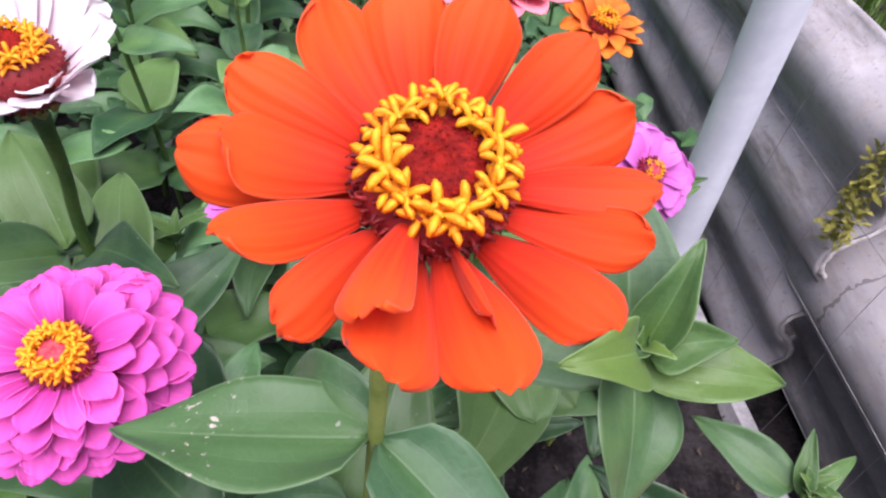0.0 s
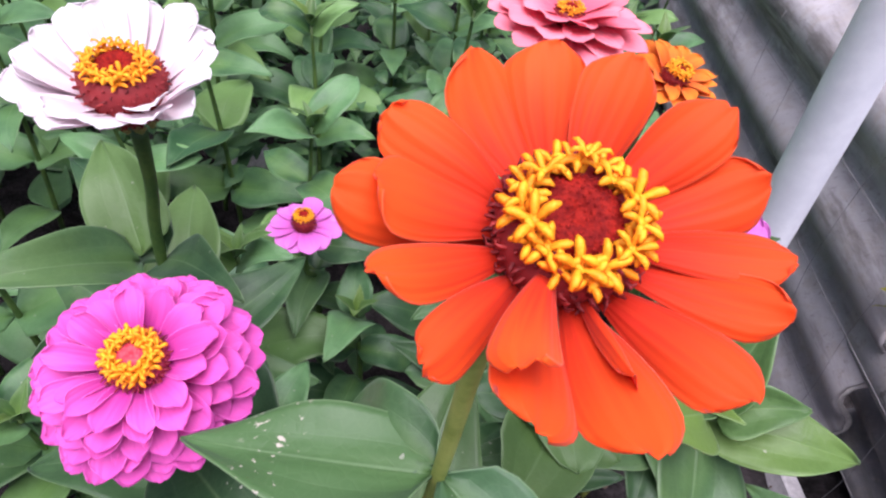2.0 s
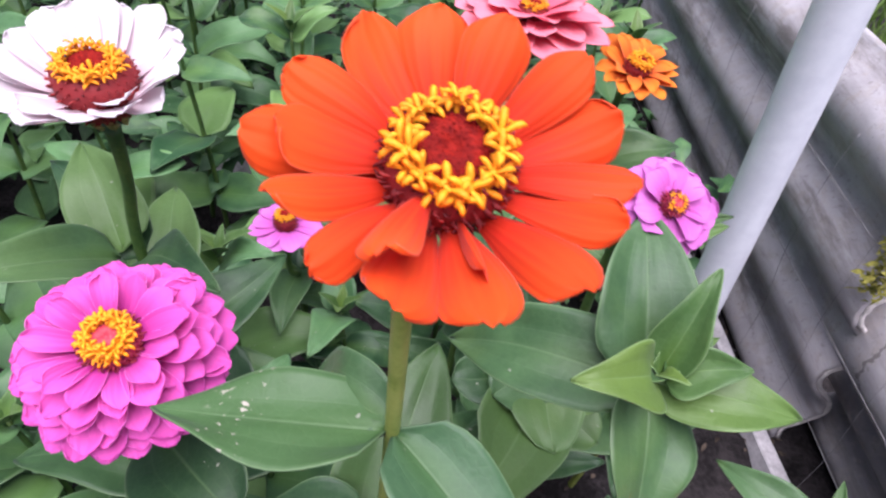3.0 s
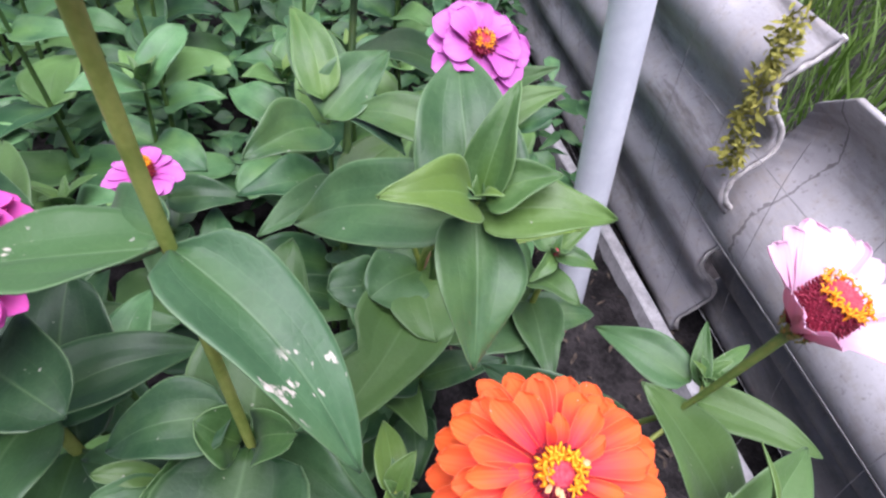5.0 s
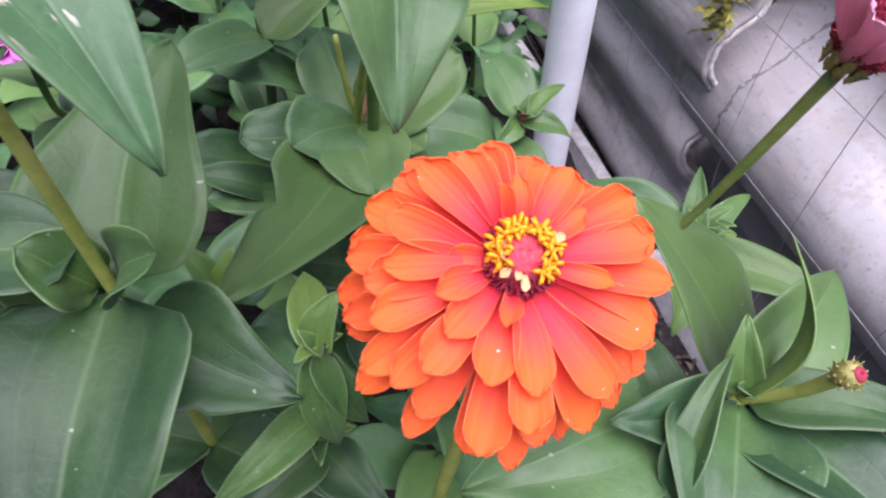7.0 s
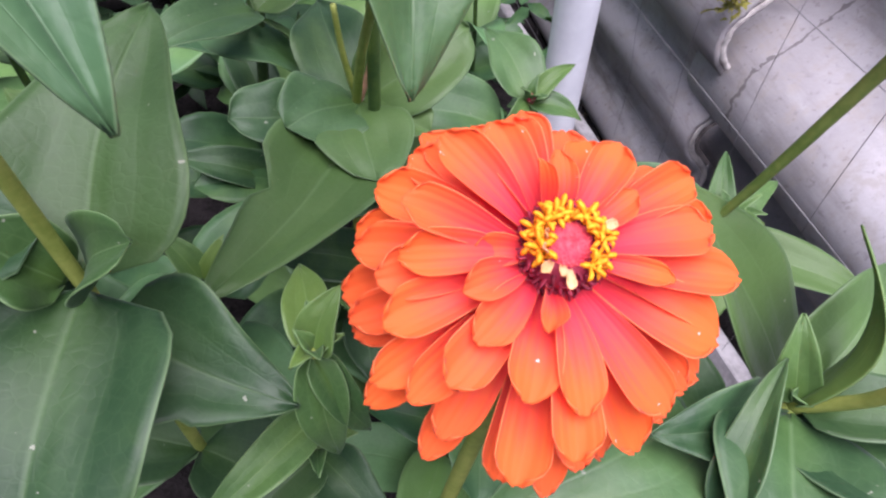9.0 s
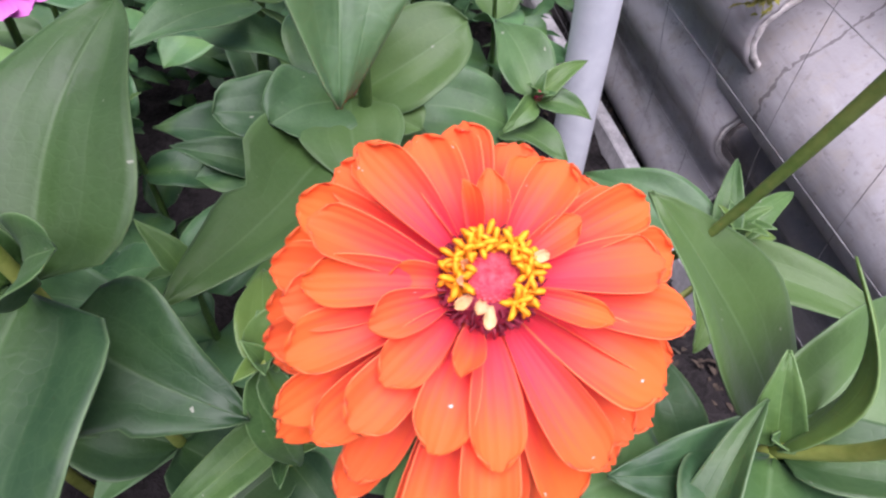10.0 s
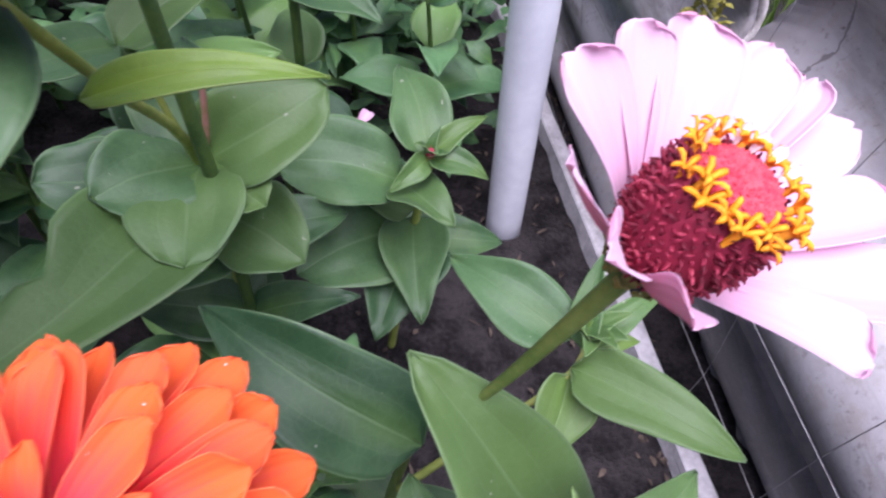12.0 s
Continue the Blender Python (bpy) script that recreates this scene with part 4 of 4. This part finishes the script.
def white_zinnia():
    p = thing("zinnia_plant", "zinnia with a cupped single white flower and tall dark centre", "flower", (-0.148, 0.225, GROUND), "zinnias")
    stem(p, [(-0.148, 0.225, -0.06), (-0.145, 0.215, 0.15), (-0.141, 0.21, 0.345), (-0.131, 0.205, 0.41), (-0.127, 0.201, 0.446)], [0.0045, 0.004, 0.0032, 0.003, 0.004], STEM_DARK)
    rows = ring_of(15, 0.039, 27, 1.35, 0.002, 0, 4, seed=21) + ring_of(5, 0.037, 32, 1.3, 0.003, 40, 12, seed=22)
    rows = [(a, r, li + 6 + 4 * math.sin(radians(a)), w, lv) for a, r, li, w, lv in rows]
    flower_head(p, (-0.126, 0.198, 0.478), (0.02, -0.12, 0.98), 0.0162, 0.023, 0.0085, rows, WHITE, MAROON, CAP_RED, 30, 0.0048, 14, 0.0066, 0.8, 0.35, 0.02, 0.45, widest=0.82)
    leaf(p, (-0.142, 0.212, 0.345), (-0.075, 0.172, 0.378), 0.032, (0, -0.3, 1), LEAF, 51)
    leaf(p, (-0.142, 0.212, 0.345), (-0.22, 0.26, 0.36), 0.035, (0, -0.3, 1), LEAF, 52)
    leaf(p, (-0.143, 0.213, 0.29), (-0.18, 0.32, 0.3), 0.05, (0, -0.5, 1), LEAF, 53)
    leaf(p, (-0.143, 0.213, 0.29), (-0.2, 0.16, 0.3), 0.045, (0, -0.3, 1), LEAF, 54)
    leaf(p, (-0.150, 0.208, 0.352), (-0.196, 0.262, 0.379), 0.045, (0, -0.6, 1), LEAF, 57)
    leaf(p, (-0.150, 0.205, 0.35), (-0.2, 0.14, 0.385), 0.04, (0, -0.3, 1), LEAF, 58)
    leaf(p, (-0.144, 0.214, 0.25), (-0.09, 0.3, 0.27), 0.05, (0, -0.5, 1), LEAF, 59)
    leaf(p, (-0.144, 0.214, 0.25), (-0.26, 0.25, 0.26), 0.055, (0, -0.4, 1), LEAF, 60)
    leaf(p, (-0.145, 0.215, 0.2), (-0.06, 0.24, 0.2), 0.055, seed=55)
    leaf(p, (-0.145, 0.215, 0.2), (-0.24, 0.2, 0.2), 0.055, seed=56)
    return p


white_zinnia()


def blush_zinnia():
    p = thing("zinnia_plant", "zinnia with a pale pink single flower leaning towards the fence", "flower", (0.225, 0.115, GROUND), "zinnias")
    stem(p, [(0.225, 0.115, -0.06), (0.215, 0.112, 0.14), (0.221, 0.112, 0.27), (0.231, 0.0975, 0.333), (0.2435, 0.0905, 0.407)], [0.0042, 0.0032, 0.0016, 0.0015, 0.0024], STEM_MID)
    rows = [(141, 0.0304, 39, 1.3, 0), (110, 0.0322, 38, 1.05, 0.0004), (84, 0.0371, 35, 1.25, 0), (60, 0.0421, 30, 1.05, 0.0006), (48, 0.0455, 27, 0.95, 0), (33, 0.0459, 25, 1.0, 0.0006),
            (14, 0.0490, 23, 1.1, 0), (-9, 0.0446, 22, 1.3, 0.0006), (-36, 0.0342, 23, 1.05, 0), (-120, 0.0256, 42, 0.55, 0), (-150, 0.0245, 41, 0.8, -0.001), (-170, 0.0308, 41, 0.8, 0)]
    flower_head(p, (0.249, 0.0885, 0.429), (0.25, -0.1, 0.96), 0.0104, 0.0205, 0.0077, rows, (BLUSH, BLUSH_BACK), WINE, CAP_PINK, 19, 0.0035, 15, 0.0064, 0.95, 0.35, 0.03, 0.4, pistils=7, scales=620, spike=0.0013, widest=0.84)
    leaf(p, (0.288, 0.155, 0.262), (0.237, 0.203, 0.254), 0.034, (-0.3, -0.2, 1), LEAF, 61)
    leaf(p, (0.287, 0.142, 0.26), (0.352, 0.102, 0.262), 0.03, (-0.1, -0.3, 1), LEAF, 62)
    stem(p, [(0.217, 0.107, 0.2), (0.25, 0.122, 0.23), (0.286, 0.14, 0.256), (0.297, 0.158, 0.265)], [0.0022, 0.0018, 0.0014, 0.001], name="side_shoot")
    leaf(p, (0.287, 0.14, 0.256), (0.27, 0.105, 0.24), 0.028, (0.2, -0.5, 1), LEAF_YOUNG, 65)
    leaf(p, (0.295, 0.153, 0.262), (0.336, 0.179, 0.269), 0.014, (0, -0.3, 1), LEAF_YOUNG, 69)
    leaf(p, (0.293, 0.15, 0.262), (0.304, 0.189, 0.281), 0.014, (-0.5, -0.5, 1), LEAF_YOUNG, 63)
    leaf(p, (0.292, 0.15, 0.262), (0.32, 0.155, 0.262), 0.012, (0, -0.5, 1), LEAF_YOUNG, 64)
    bud_cluster(p, (0.295, 0.155, 0.264), 0.022, (0, -0.2, 0.3), n=6, seed=12)
    leaf(p, (0.219, 0.1, 0.283), (0.141, 0.142, 0.3), 0.042, (0, -0.5, 1), LEAF, 66)
    leaf(p, (0.215, 0.11, 0.14), (0.3, 0.08, 0.13), 0.05, mat=LEAF_OLD_SHADED, seed=67)
    leaf(p, (0.215, 0.11, 0.14), (0.14, 0.15, 0.13), 0.05, mat=LEAF_OLD_SHADED, seed=68)
    return p


blush_zinnia()


# ---- young plants without open flowers ----
def tall_young_zinnia():
    p = thing("zinnia_plant", "tall young zinnia with broad light green leaves, no flower yet", "plant", (0.12, 0.25, GROUND), "zinnias")
    stem(p, [(0.12, 0.25, -0.06), (0.117, 0.248, 0.12), (0.113, 0.243, 0.266), (0.116, 0.182, 0.36), (0.118, 0.136, 0.426)], [0.0042, 0.0036, 0.0026, 0.002, 0.0018])
    c = (0.118, 0.134, 0.428)
    leaf(p, (0.118, 0.133, 0.422), (0.118, 0.086, 0.383), 0.042, (0.4, -0.55, 0.9), LEAF, 71, arch=0.1, fold=0.2)
    leaf(p, (0.117, 0.135, 0.42), (0.041, 0.177, 0.369), 0.044, (0.1, -0.5, 1), LEAF, 72, arch=0.14)
    leaf(p, (0.119, 0.134, 0.423), (0.173, 0.126, 0.427), 0.03, (0, -0.4, 1), LEAF_YOUNG, 73, arch=0.14)
    leaf(p, (0.118, 0.137, 0.422), (0.112, 0.201, 0.455), 0.048, (0, -0.8, 0.7), LEAF, 74, arch=0.06)
    leaf(p, (0.119, 0.134, 0.428), (0.131, 0.158, 0.467), 0.02, (-0.5, -0.7, 0.5), LEAF_YOUNG, 75, fold=0.5)
    leaf(p, (0.116, 0.132, 0.43), (0.078, 0.111, 0.447), 0.026, (0.2, -0.5, 1), LEAF_YOUNG, 76, arch=0.2)
    leaf(p, (0.12, 0.132, 0.43), (0.148, 0.132, 0.444), 0.02, (-0.1, -0.5, 1), LEAF_YOUNG, 77, fold=0.5)
    leaf(p, (0.119, 0.161, 0.372), (0.184, 0.172, 0.377), 0.015, (0.1, -0.3, 1), LEAF_FRESH, 78, "yellowish green arching leaf", arch=0.1, fold=0.2)
    bud_cluster(p, c, 0.018, (0, -0.3, 0.5), n=5, seed=3)
    n3 = (0.114, 0.242, 0.267)
    leaf(p, n3, (0.077, 0.206, 0.277), 0.046, (-0.1, -0.5, 1), LEAF, 81, round_tip=True, fold=0.15, arch=0.05)
    leaf(p, n3, (0.121, 0.178, 0.268), 0.05, (0.0, -0.5, 1), LEAF, 82, round_tip=True, fold=0.15, arch=0.06)
    leaf(p, n3, (0.15, 0.212, 0.272), 0.036, (0.1, -0.5, 1), LEAF, 88, round_tip=True, fold=0.2, arch=0.06)
    leaf(p, (0.114, 0.234, 0.258), (0.051, 0.107, 0.274), 0.064, (0.0, -0.3, 1), LEAF_MID, 83, fold=0.2, arch=0.04, bite=0.4)
    leaf(p, n3, (0.174, 0.266, 0.3), 0.05, (0, -0.6, 1), LEAF, 84, round_tip=True)
    leaf(p, n3, (0.092, 0.318, 0.282), 0.05, (0, -0.5, 1), LEAF, 85)
    stem(p, [(0.1165, 0.247, 0.236), (0.1, 0.24, 0.256), (0.086, 0.232, 0.264)], [0.0018, 0.0014, 0.0012], name="side_shoot")
    leaf(p, (0.087, 0.232, 0.264), (0.05, 0.215, 0.274), 0.038, (0, -0.4, 1), LEAF, 86, round_tip=True)
    leaf(p, (0.115, 0.246, 0.225), (0.165, 0.215, 0.225), 0.05, (0, -0.4, 1), LEAF, 87, round_tip=True)
    stem(p, [(0.114, 0.243, 0.266), (0.119, 0.245, 0.285), (0.122, 0.247, 0.316)], [0.0024, 0.0016, 0.0012], SHOOT, name="side_shoot")
    stem(p, [(0.114, 0.243, 0.266), (0.106, 0.242, 0.294), (0.101, 0.242, 0.322)], [0.002, 0.0016, 0.0014], name="side_shoot")
    return p


tall_young_zinnia()


def post_plant():
    p = thing("zinnia_plant", "small bushy young zinnia beside the grey post", "plant", (0.225, 0.31, GROUND), "zinnias")
    stem(p, [(0.225, 0.31, -0.06), (0.228, 0.305, 0.1), (0.231, 0.294, 0.232)], [0.004, 0.0035, 0.0022])
    c = (0.231, 0.294, 0.232)
    n2 = (0.216, 0.29, 0.212)
    leaf(p, n2, (0.140, 0.291, 0.222), 0.056, (0, -0.5, 1), LEAF, 91, round_tip=True)
    leaf(p, c, (0.211, 0.366, 0.243), 0.04, (0.1, -0.8, 0.6), LEAF, 92)
    leaf(p, c, (0.267, 0.319, 0.246), 0.015, (-0.2, -0.6, 1), LEAF_YOUNG, 93, fold=0.5)
    leaf(p, c, (0.269, 0.286, 0.224), 0.02, (0, -0.4, 1), LEAF_YOUNG, 94)
    leaf(p, n2, (0.247, 0.25, 0.218), 0.036, (0.2, -0.3, 1), LEAF, 95)
    leaf(p, c, (0.208, 0.272, 0.222), 0.016, (0.3, -0.6, 0.8), LEAF_YOUNG, 102)
    leaf(p, (0.228, 0.305, 0.16), (0.234, 0.222, 0.152), 0.05, (0, -0.4, 1), LEAF, 96)
    leaf(p, (0.228, 0.305, 0.15), (0.152, 0.25, 0.16), 0.07, (0, -0.4, 1), LEAF, 97, round_tip=True)
    leaf(p, (0.228, 0.305, 0.14), (0.205, 0.215, 0.14), 0.066, (0, -0.4, 1), LEAF, 98)
    leaf(p, (0.228, 0.305, 0.14), (0.3, 0.31, 0.13), 0.04, (0, -0.4, 1), LEAF, 99)
    leaf(p, (0.228, 0.305, 0.14), (0.2, 0.39, 0.14), 0.05, (0, -0.4, 1), LEAF, 103)
    leaf(p, (0.228, 0.305, 0.17), (0.165, 0.33, 0.19), 0.04, (0, -0.4, 1), LEAF, 104)
    bud_cluster(p, c, 0.018, (0, -0.2, 0.5), LEAF_YOUNG, n=4, seed=5)
    part("bud", disc_shape(0.003, 0.005, 0.5, 0.1, 24, 0.0008, 19), WINE, p, "tiny closed reddish bud", frame_on((0.2, -0.5, 0.9), Vector((0.232, 0.292, 0.238)) - p.location))
    return p


post_plant()


def bud_zinnia():
    p = thing("zinnia_plant", "zinnia with narrow leaves and a closed round flower bud", "plant", (0.25, 0.05, GROUND), "zinnias")
    stem(p, [(0.25, 0.05, -0.06), (0.245, 0.046, 0.14), (0.238, 0.037, 0.311)], [0.0042, 0.0036, 0.0026])
    stem(p, [(0.238, 0.037, 0.31), (0.242, 0.029, 0.33), (0.243, 0.025, 0.346)], [0.0022, 0.002, 0.0024], name="bud_stalk")
    c = (0.238, 0.037, 0.312)
    bud = part("bud", disc_shape(0.0039, 0.007, 0.5, 0.1, 44, 0.001, 9), BRACT, p, "closed green bud", frame_on((0.2, -0.5, 0.9), Vector((0.243, 0.022, 0.354)) - p.location))
    part("bud_tip", cap_shape(0.0024, 0.001, 0.2, 3, 40), WINE, bud, "pink tip of the bud", Matrix.Identity(4))
    stem(p, [(0.244, 0.044, 0.235), (0.252, 0.055, 0.252), (0.258, 0.064, 0.262)], [0.002, 0.0017, 0.0015], name="side_shoot")
    leaf(p, (0.272, 0.05, 0.266), (0.209, 0.106, 0.341), 0.042, (0.0, -0.15, 1), LEAF, 100, round_tip="tongue", arch=0.07, fold=0.3)
    leaf(p, (0.204, 0.008, 0.304), (0.231, 0.045, 0.326), 0.013, (-0.5, 0.1, 0.9), LEAF, 101, fold=0.7)
    leaf(p, c, (0.240, 0.066, 0.362), 0.017, (0.8, -0.6, 0.2), LEAF_YOUNG, 102, arch=0.2)
    leaf(p, c, (0.236, 0.055, 0.335), 0.014, (-0.5, -0.8, 0.5), LEAF_YOUNG, 103)
    leaf(p, c, (0.292, 0.08, 0.324), 0.036, (-0.2, -0.6, 0.8), LEAF, 104)
    leaf(p, c, (0.294, 0.012, 0.326), 0.022, (0, -0.2, 1), LEAF, 105)
    leaf(p, (0.237, 0.035, 0.31), (0.207, -0.025, 0.298), 0.05, (-0.1, -0.2, 1), LEAF, 106, fold=0.15)
    leaf(p, (0.239, 0.035, 0.306), (0.275, -0.025, 0.31), 0.042, (0.1, -0.2, 1), LEAF, 107)
    leaf(p, (0.237, 0.037, 0.3), (0.187, 0.031, 0.312), 0.03, (0, -0.4, 1), LEAF, 108)
    leaf(p, (0.212, 0.04, 0.298), (0.138, 0.018, 0.296), 0.048, (0, -0.3, 1), LEAF, 109)
    leaf(p, (0.222, 0.044, 0.275), (0.215, 0.09, 0.285), 0.035, (-0.2, -0.4, 1), LEAF, 113)
    leaf(p, (0.242, 0.04, 0.22), (0.34, 0.035, 0.2), 0.05, (0, -0.3, 1), LEAF, 110)
    leaf(p, (0.245, 0.046, 0.13), (0.21, 0.136, 0.13), 0.05, seed=111)
    leaf(p, (0.245, 0.046, 0.13), (0.27, -0.045, 0.12), 0.05, seed=112)
    bud_cluster(p, c, 0.015, (0, -0.2, 0.5), n=4, seed=7)
    return p


bud_zinnia()


def side_plant():
    p = thing("zinnia_plant", "small young zinnia shoot under the orange flower", "plant", (0.092, 0.08, GROUND), "zinnias")
    stem(p, [(0.092, 0.08, -0.06), (0.092, 0.076, 0.14), (0.093, 0.074, 0.294)], [0.0035, 0.003, 0.0018])
    c = (0.093, 0.074, 0.292)
    leaf(p, c, (0.087, 0.114, 0.287), 0.018, (0.1, -0.8, 0.8), LEAF_YOUNG, 121)
    leaf(p, c, (0.101, 0.061, 0.239), 0.018, (0, -0.6, 0.8), LEAF_YOUNG, 122)
    leaf(p, c, (0.112, 0.064, 0.251), 0.014, (0, -0.4, 1), LEAF_YOUNG, 123)
    leaf(p, (0.092, 0.075, 0.24), (0.05, 0.04, 0.23), 0.02, (0, -0.4, 1), LEAF_YOUNG, 124)
    leaf(p, (0.092, 0.075, 0.2), (0.05, 0.04, 0.19), 0.026, (0, -0.4, 1), LEAF_OLD_SHADED, 125)
    leaf(p, (0.092, 0.075, 0.2), (0.125, 0.04, 0.19), 0.026, (0, -0.4, 1), LEAF_OLD_SHADED, 126)
    bud_cluster(p, (0.092, 0.075, 0.215), 0.026, (0, -0.3, 0.1), LEAF_YOUNG, n=5, seed=14)
    leaf(p, (0.092, 0.075, 0.12), (0.07, 0.02, 0.1), 0.035, (0, -0.4, 1), LEAF_OLD_SHADED, 127)
    leaf(p, c, (0.102, 0.086, 0.313), 0.015, (-0.3, -0.6, 0.8), LEAF_YOUNG, 128)
    bud_cluster(p, c, 0.016, (0, -0.2, 0.5), n=6, seed=8)
    return p


side_plant()


# ---- small flowers further back ----
def back_zinnia(head, axis, rows, petal, label, disc_r, seed, tall=0.02, florets=20, shown=0.0034, disc=MAROON, cap=CAP_RED, foot=(0.0, 0.04), first=0.75):
    x, y, z = head
    p = thing("zinnia_plant", label, "flower", (x + foot[0], y + foot[1], GROUND), "zinnias")
    a = Vector(axis).normalized()
    low = Vector(head) - a * tall * 1.3
    stem(p, [(x + foot[0], y + foot[1], -0.06), (x + foot[0] * 0.8, y + foot[1] * 0.8, z * 0.5), tuple(low - a * 0.03 + Vector((0, 0, -0.02))), tuple(low)], [0.004, 0.0035, 0.0026, 0.0032], STEM_DARK)
    flower_head(p, head, axis, disc_r, tall, disc_r * 0.55, rows, petal, disc, cap, florets, shown, seed, 0.0064, 0.8, 0.3, 0.06, 0.45, scales=120)
    rnd = random.Random(seed)
    for k in range(4):
        zz = z * (first - 0.15 * k)
        b = Vector((x + foot[0] * 0.8, y + foot[1] * 0.8, zz))
        t0 = rnd.uniform(0, 6.3)
        for s in (0, math.pi):
            d = Vector((math.cos(t0 + s), math.sin(t0 + s), rnd.uniform(-0.1, 0.35)))
            leaf(p, b, b + d * rnd.uniform(0.06, 0.09), rnd.uniform(0.032, 0.045), (0, -0.35, 1), LEAF, seed * 11 + k)
    return p


back_zinnia((-0.110, 0.355, 0.260), (0.0, -0.05, 1), ring_of(12, 0.031, 8, 1.45, 0, 0, 4, seed=31), LILAC, "zinnia with a small lilac single flower among the leaves", 0.0095, 31, 0.018)
lilac = back_zinnia((0.123, 0.2, 0.462), (0.2, -0.55, 0.8), ring_of(12, 0.024, 0, 1.1, 0, 0, 4, seed=32) + ring_of(8, 0.018, 14, 1.2, 0.002, 10, 6, seed=33), LILAC, "zinnia with a bright pink half-double flower", 0.005, 32, 0.01, 8, 0.002, WINE, CAP_PINK, first=0.45)
leaf(lilac, (0.126, 0.255, 0.37), (0.06, 0.285, 0.364), 0.036, (0, -0.5, 1), LEAF, 411)
leaf(lilac, (0.13, 0.255, 0.37), (0.19, 0.27, 0.4), 0.03, (0, -0.6, 1), LEAF, 412)
leaf(lilac, (0.13, 0.25, 0.4), (0.172, 0.24, 0.43), 0.018, (0, -0.6, 1), LEAF, 413)
back_zinnia((0.138, 0.385, 0.436), (0.1, -0.25, 0.95), ring_of(13, 0.031, 16, 0.95, 0, 0, 5, seed=34) + ring_of(9, 0.026, 26, 0.9, 0.002, 14, 6, seed=35), AMBER, "zinnia with a small amber flower by the fence", 0.009, 34, 0.014, 22, 0.004)
rose = back_zinnia((0.059, 0.4, 0.455), (0.0, -0.1, 0.99), ring_of(14, 0.055, 6, 1.7, 0, 0, 4, seed=36) + ring_of(12, 0.045, 18, 1.6, 0.003, 10, 5, seed=37) + ring_of(9, 0.033, 30, 1.4, 0.006, 4, 6, seed=38), ROSE, "zinnia with a double rose-pink flower", 0.01, 36, 0.014, foot=(-0.005, -0.1))
leaf(rose, (0.043, 0.278, 0.358), (0.004, 0.232, 0.364), 0.04, (0.3, -0.5, 1), LEAF, 401, fold=0.5)
leaf(rose, (0.045, 0.285, 0.36), (0.085, 0.33, 0.385), 0.04, (0, -0.5, 1), LEAF, 402)
leaf(rose, (0.045, 0.29, 0.37), (0.02, 0.35, 0.4), 0.03, (0, -0.5, 1), LEAF_YOUNG, 403)


# ---- the leafy bed behind ----
def bed():
    rnd = random.Random(77)
    shapes = [finish(leaf_shape(0.08, 0.042 + 0.004 * (k % 3), 0.3, 0.1 + 0.03 * (k % 4), 0.07, 300 + k, k % 4 == 3, 8, 10), "leaf") for k in range(8)]
    small = [finish(leaf_shape(0.05, 0.02, 0.5, 0.1, 0.05, 320 + k, False, 6, 8), "leaf") for k in range(4)]
    spots = []
    for _ in range(4000):
        x, y = rnd.uniform(-0.95, 0.33), rnd.uniform(-0.1, 1.25)
        if x > 0.30 - 0.05 * y or (y < 0.1 and x > -0.02 and x < 0.3) or (x > 0.17 and 0.1 < y < 0.55):
            continue
        if min((math.hypot(x - a, y - b) for a, b in spots), default=1) < 0.085:
            continue
        spots.append((x, y))
        if len(spots) > 95:
            break
    for x, y in spots:
        top = 0.16 + 0.12 * rnd.random() + 0.1 * min(max(y - 0.3, 0), 0.5)
        if x < -0.16 and y > 0.18:
            top += 0.07
        if y < 0.18:
            top = 0.12 + 0.1 * rnd.random()
        if math.hypot(x - 0.105, y - 0.225) < 0.075:
            top = 0.1
        p = thing("bed_plant", "leafy green zinnia without flowers in the bed", "plant", (x, y, GROUND), "bed plants")
        lean = Vector((rnd.uniform(-0.03, 0.03), rnd.uniform(-0.03, 0.03), top - GROUND))
        part("stem", tube([(0, 0, -0.02), lean * 0.5 + Vector((0.005, 0, 0)), lean], [0.0038, 0.003, 0.0018], 6), STEM_DARK, p)
        turn = rnd.uniform(0, 6.3)
        levels = 4
        for k in range(levels):
            f = 0.35 + 0.62 * k / (levels - 1)
            at = lean * f
            for s in (0, math.pi):
                a = turn + s + rnd.uniform(-0.3, 0.3)
                size = rnd.uniform(0.85, 1.35) * (1.1 - 0.45 * (f - 0.35))
                up = rnd.uniform(-0.15, 0.35) + 0.35 * (f > 0.9)
                d = Vector((math.cos(a), math.sin(a), up))
                m = pose_along(at, at + d, (0, -0.25, 1)) @ Matrix.Scale(size, 4)
                part("leaf", shapes[rnd.randrange(8)], LEAF_FAR, p, "", m)
            turn += math.pi / 2
        for k in range(4):
            a = turn + k * 1.571
            d = Vector((math.cos(a), math.sin(a), 1.1))
            part("leaf", small[k], LEAF_YOUNG, p, "", pose_along(lean, lean + d, (-math.cos(a), -math.sin(a), 0.8)) @ Matrix.Scale(rnd.uniform(0.5, 0.9), 4))


bed()


def fallen_petal():
    me = finish(petal_shape(0.014, 0.0045, 0.8, 0.2, 0.03, 0.5, 5), "fallen_petal")
    me.materials.append(BLUSH)
    ob = new("fallen_petal", me)
    ob.matrix_basis = pose_along((0.186, 0.345, 0.2085), (0.198, 0.362, 0.2145), (0, -0.6, 1))
    return tagged(ob, "pale withered petal caught on the leaves", "petal")


fallen_petal()
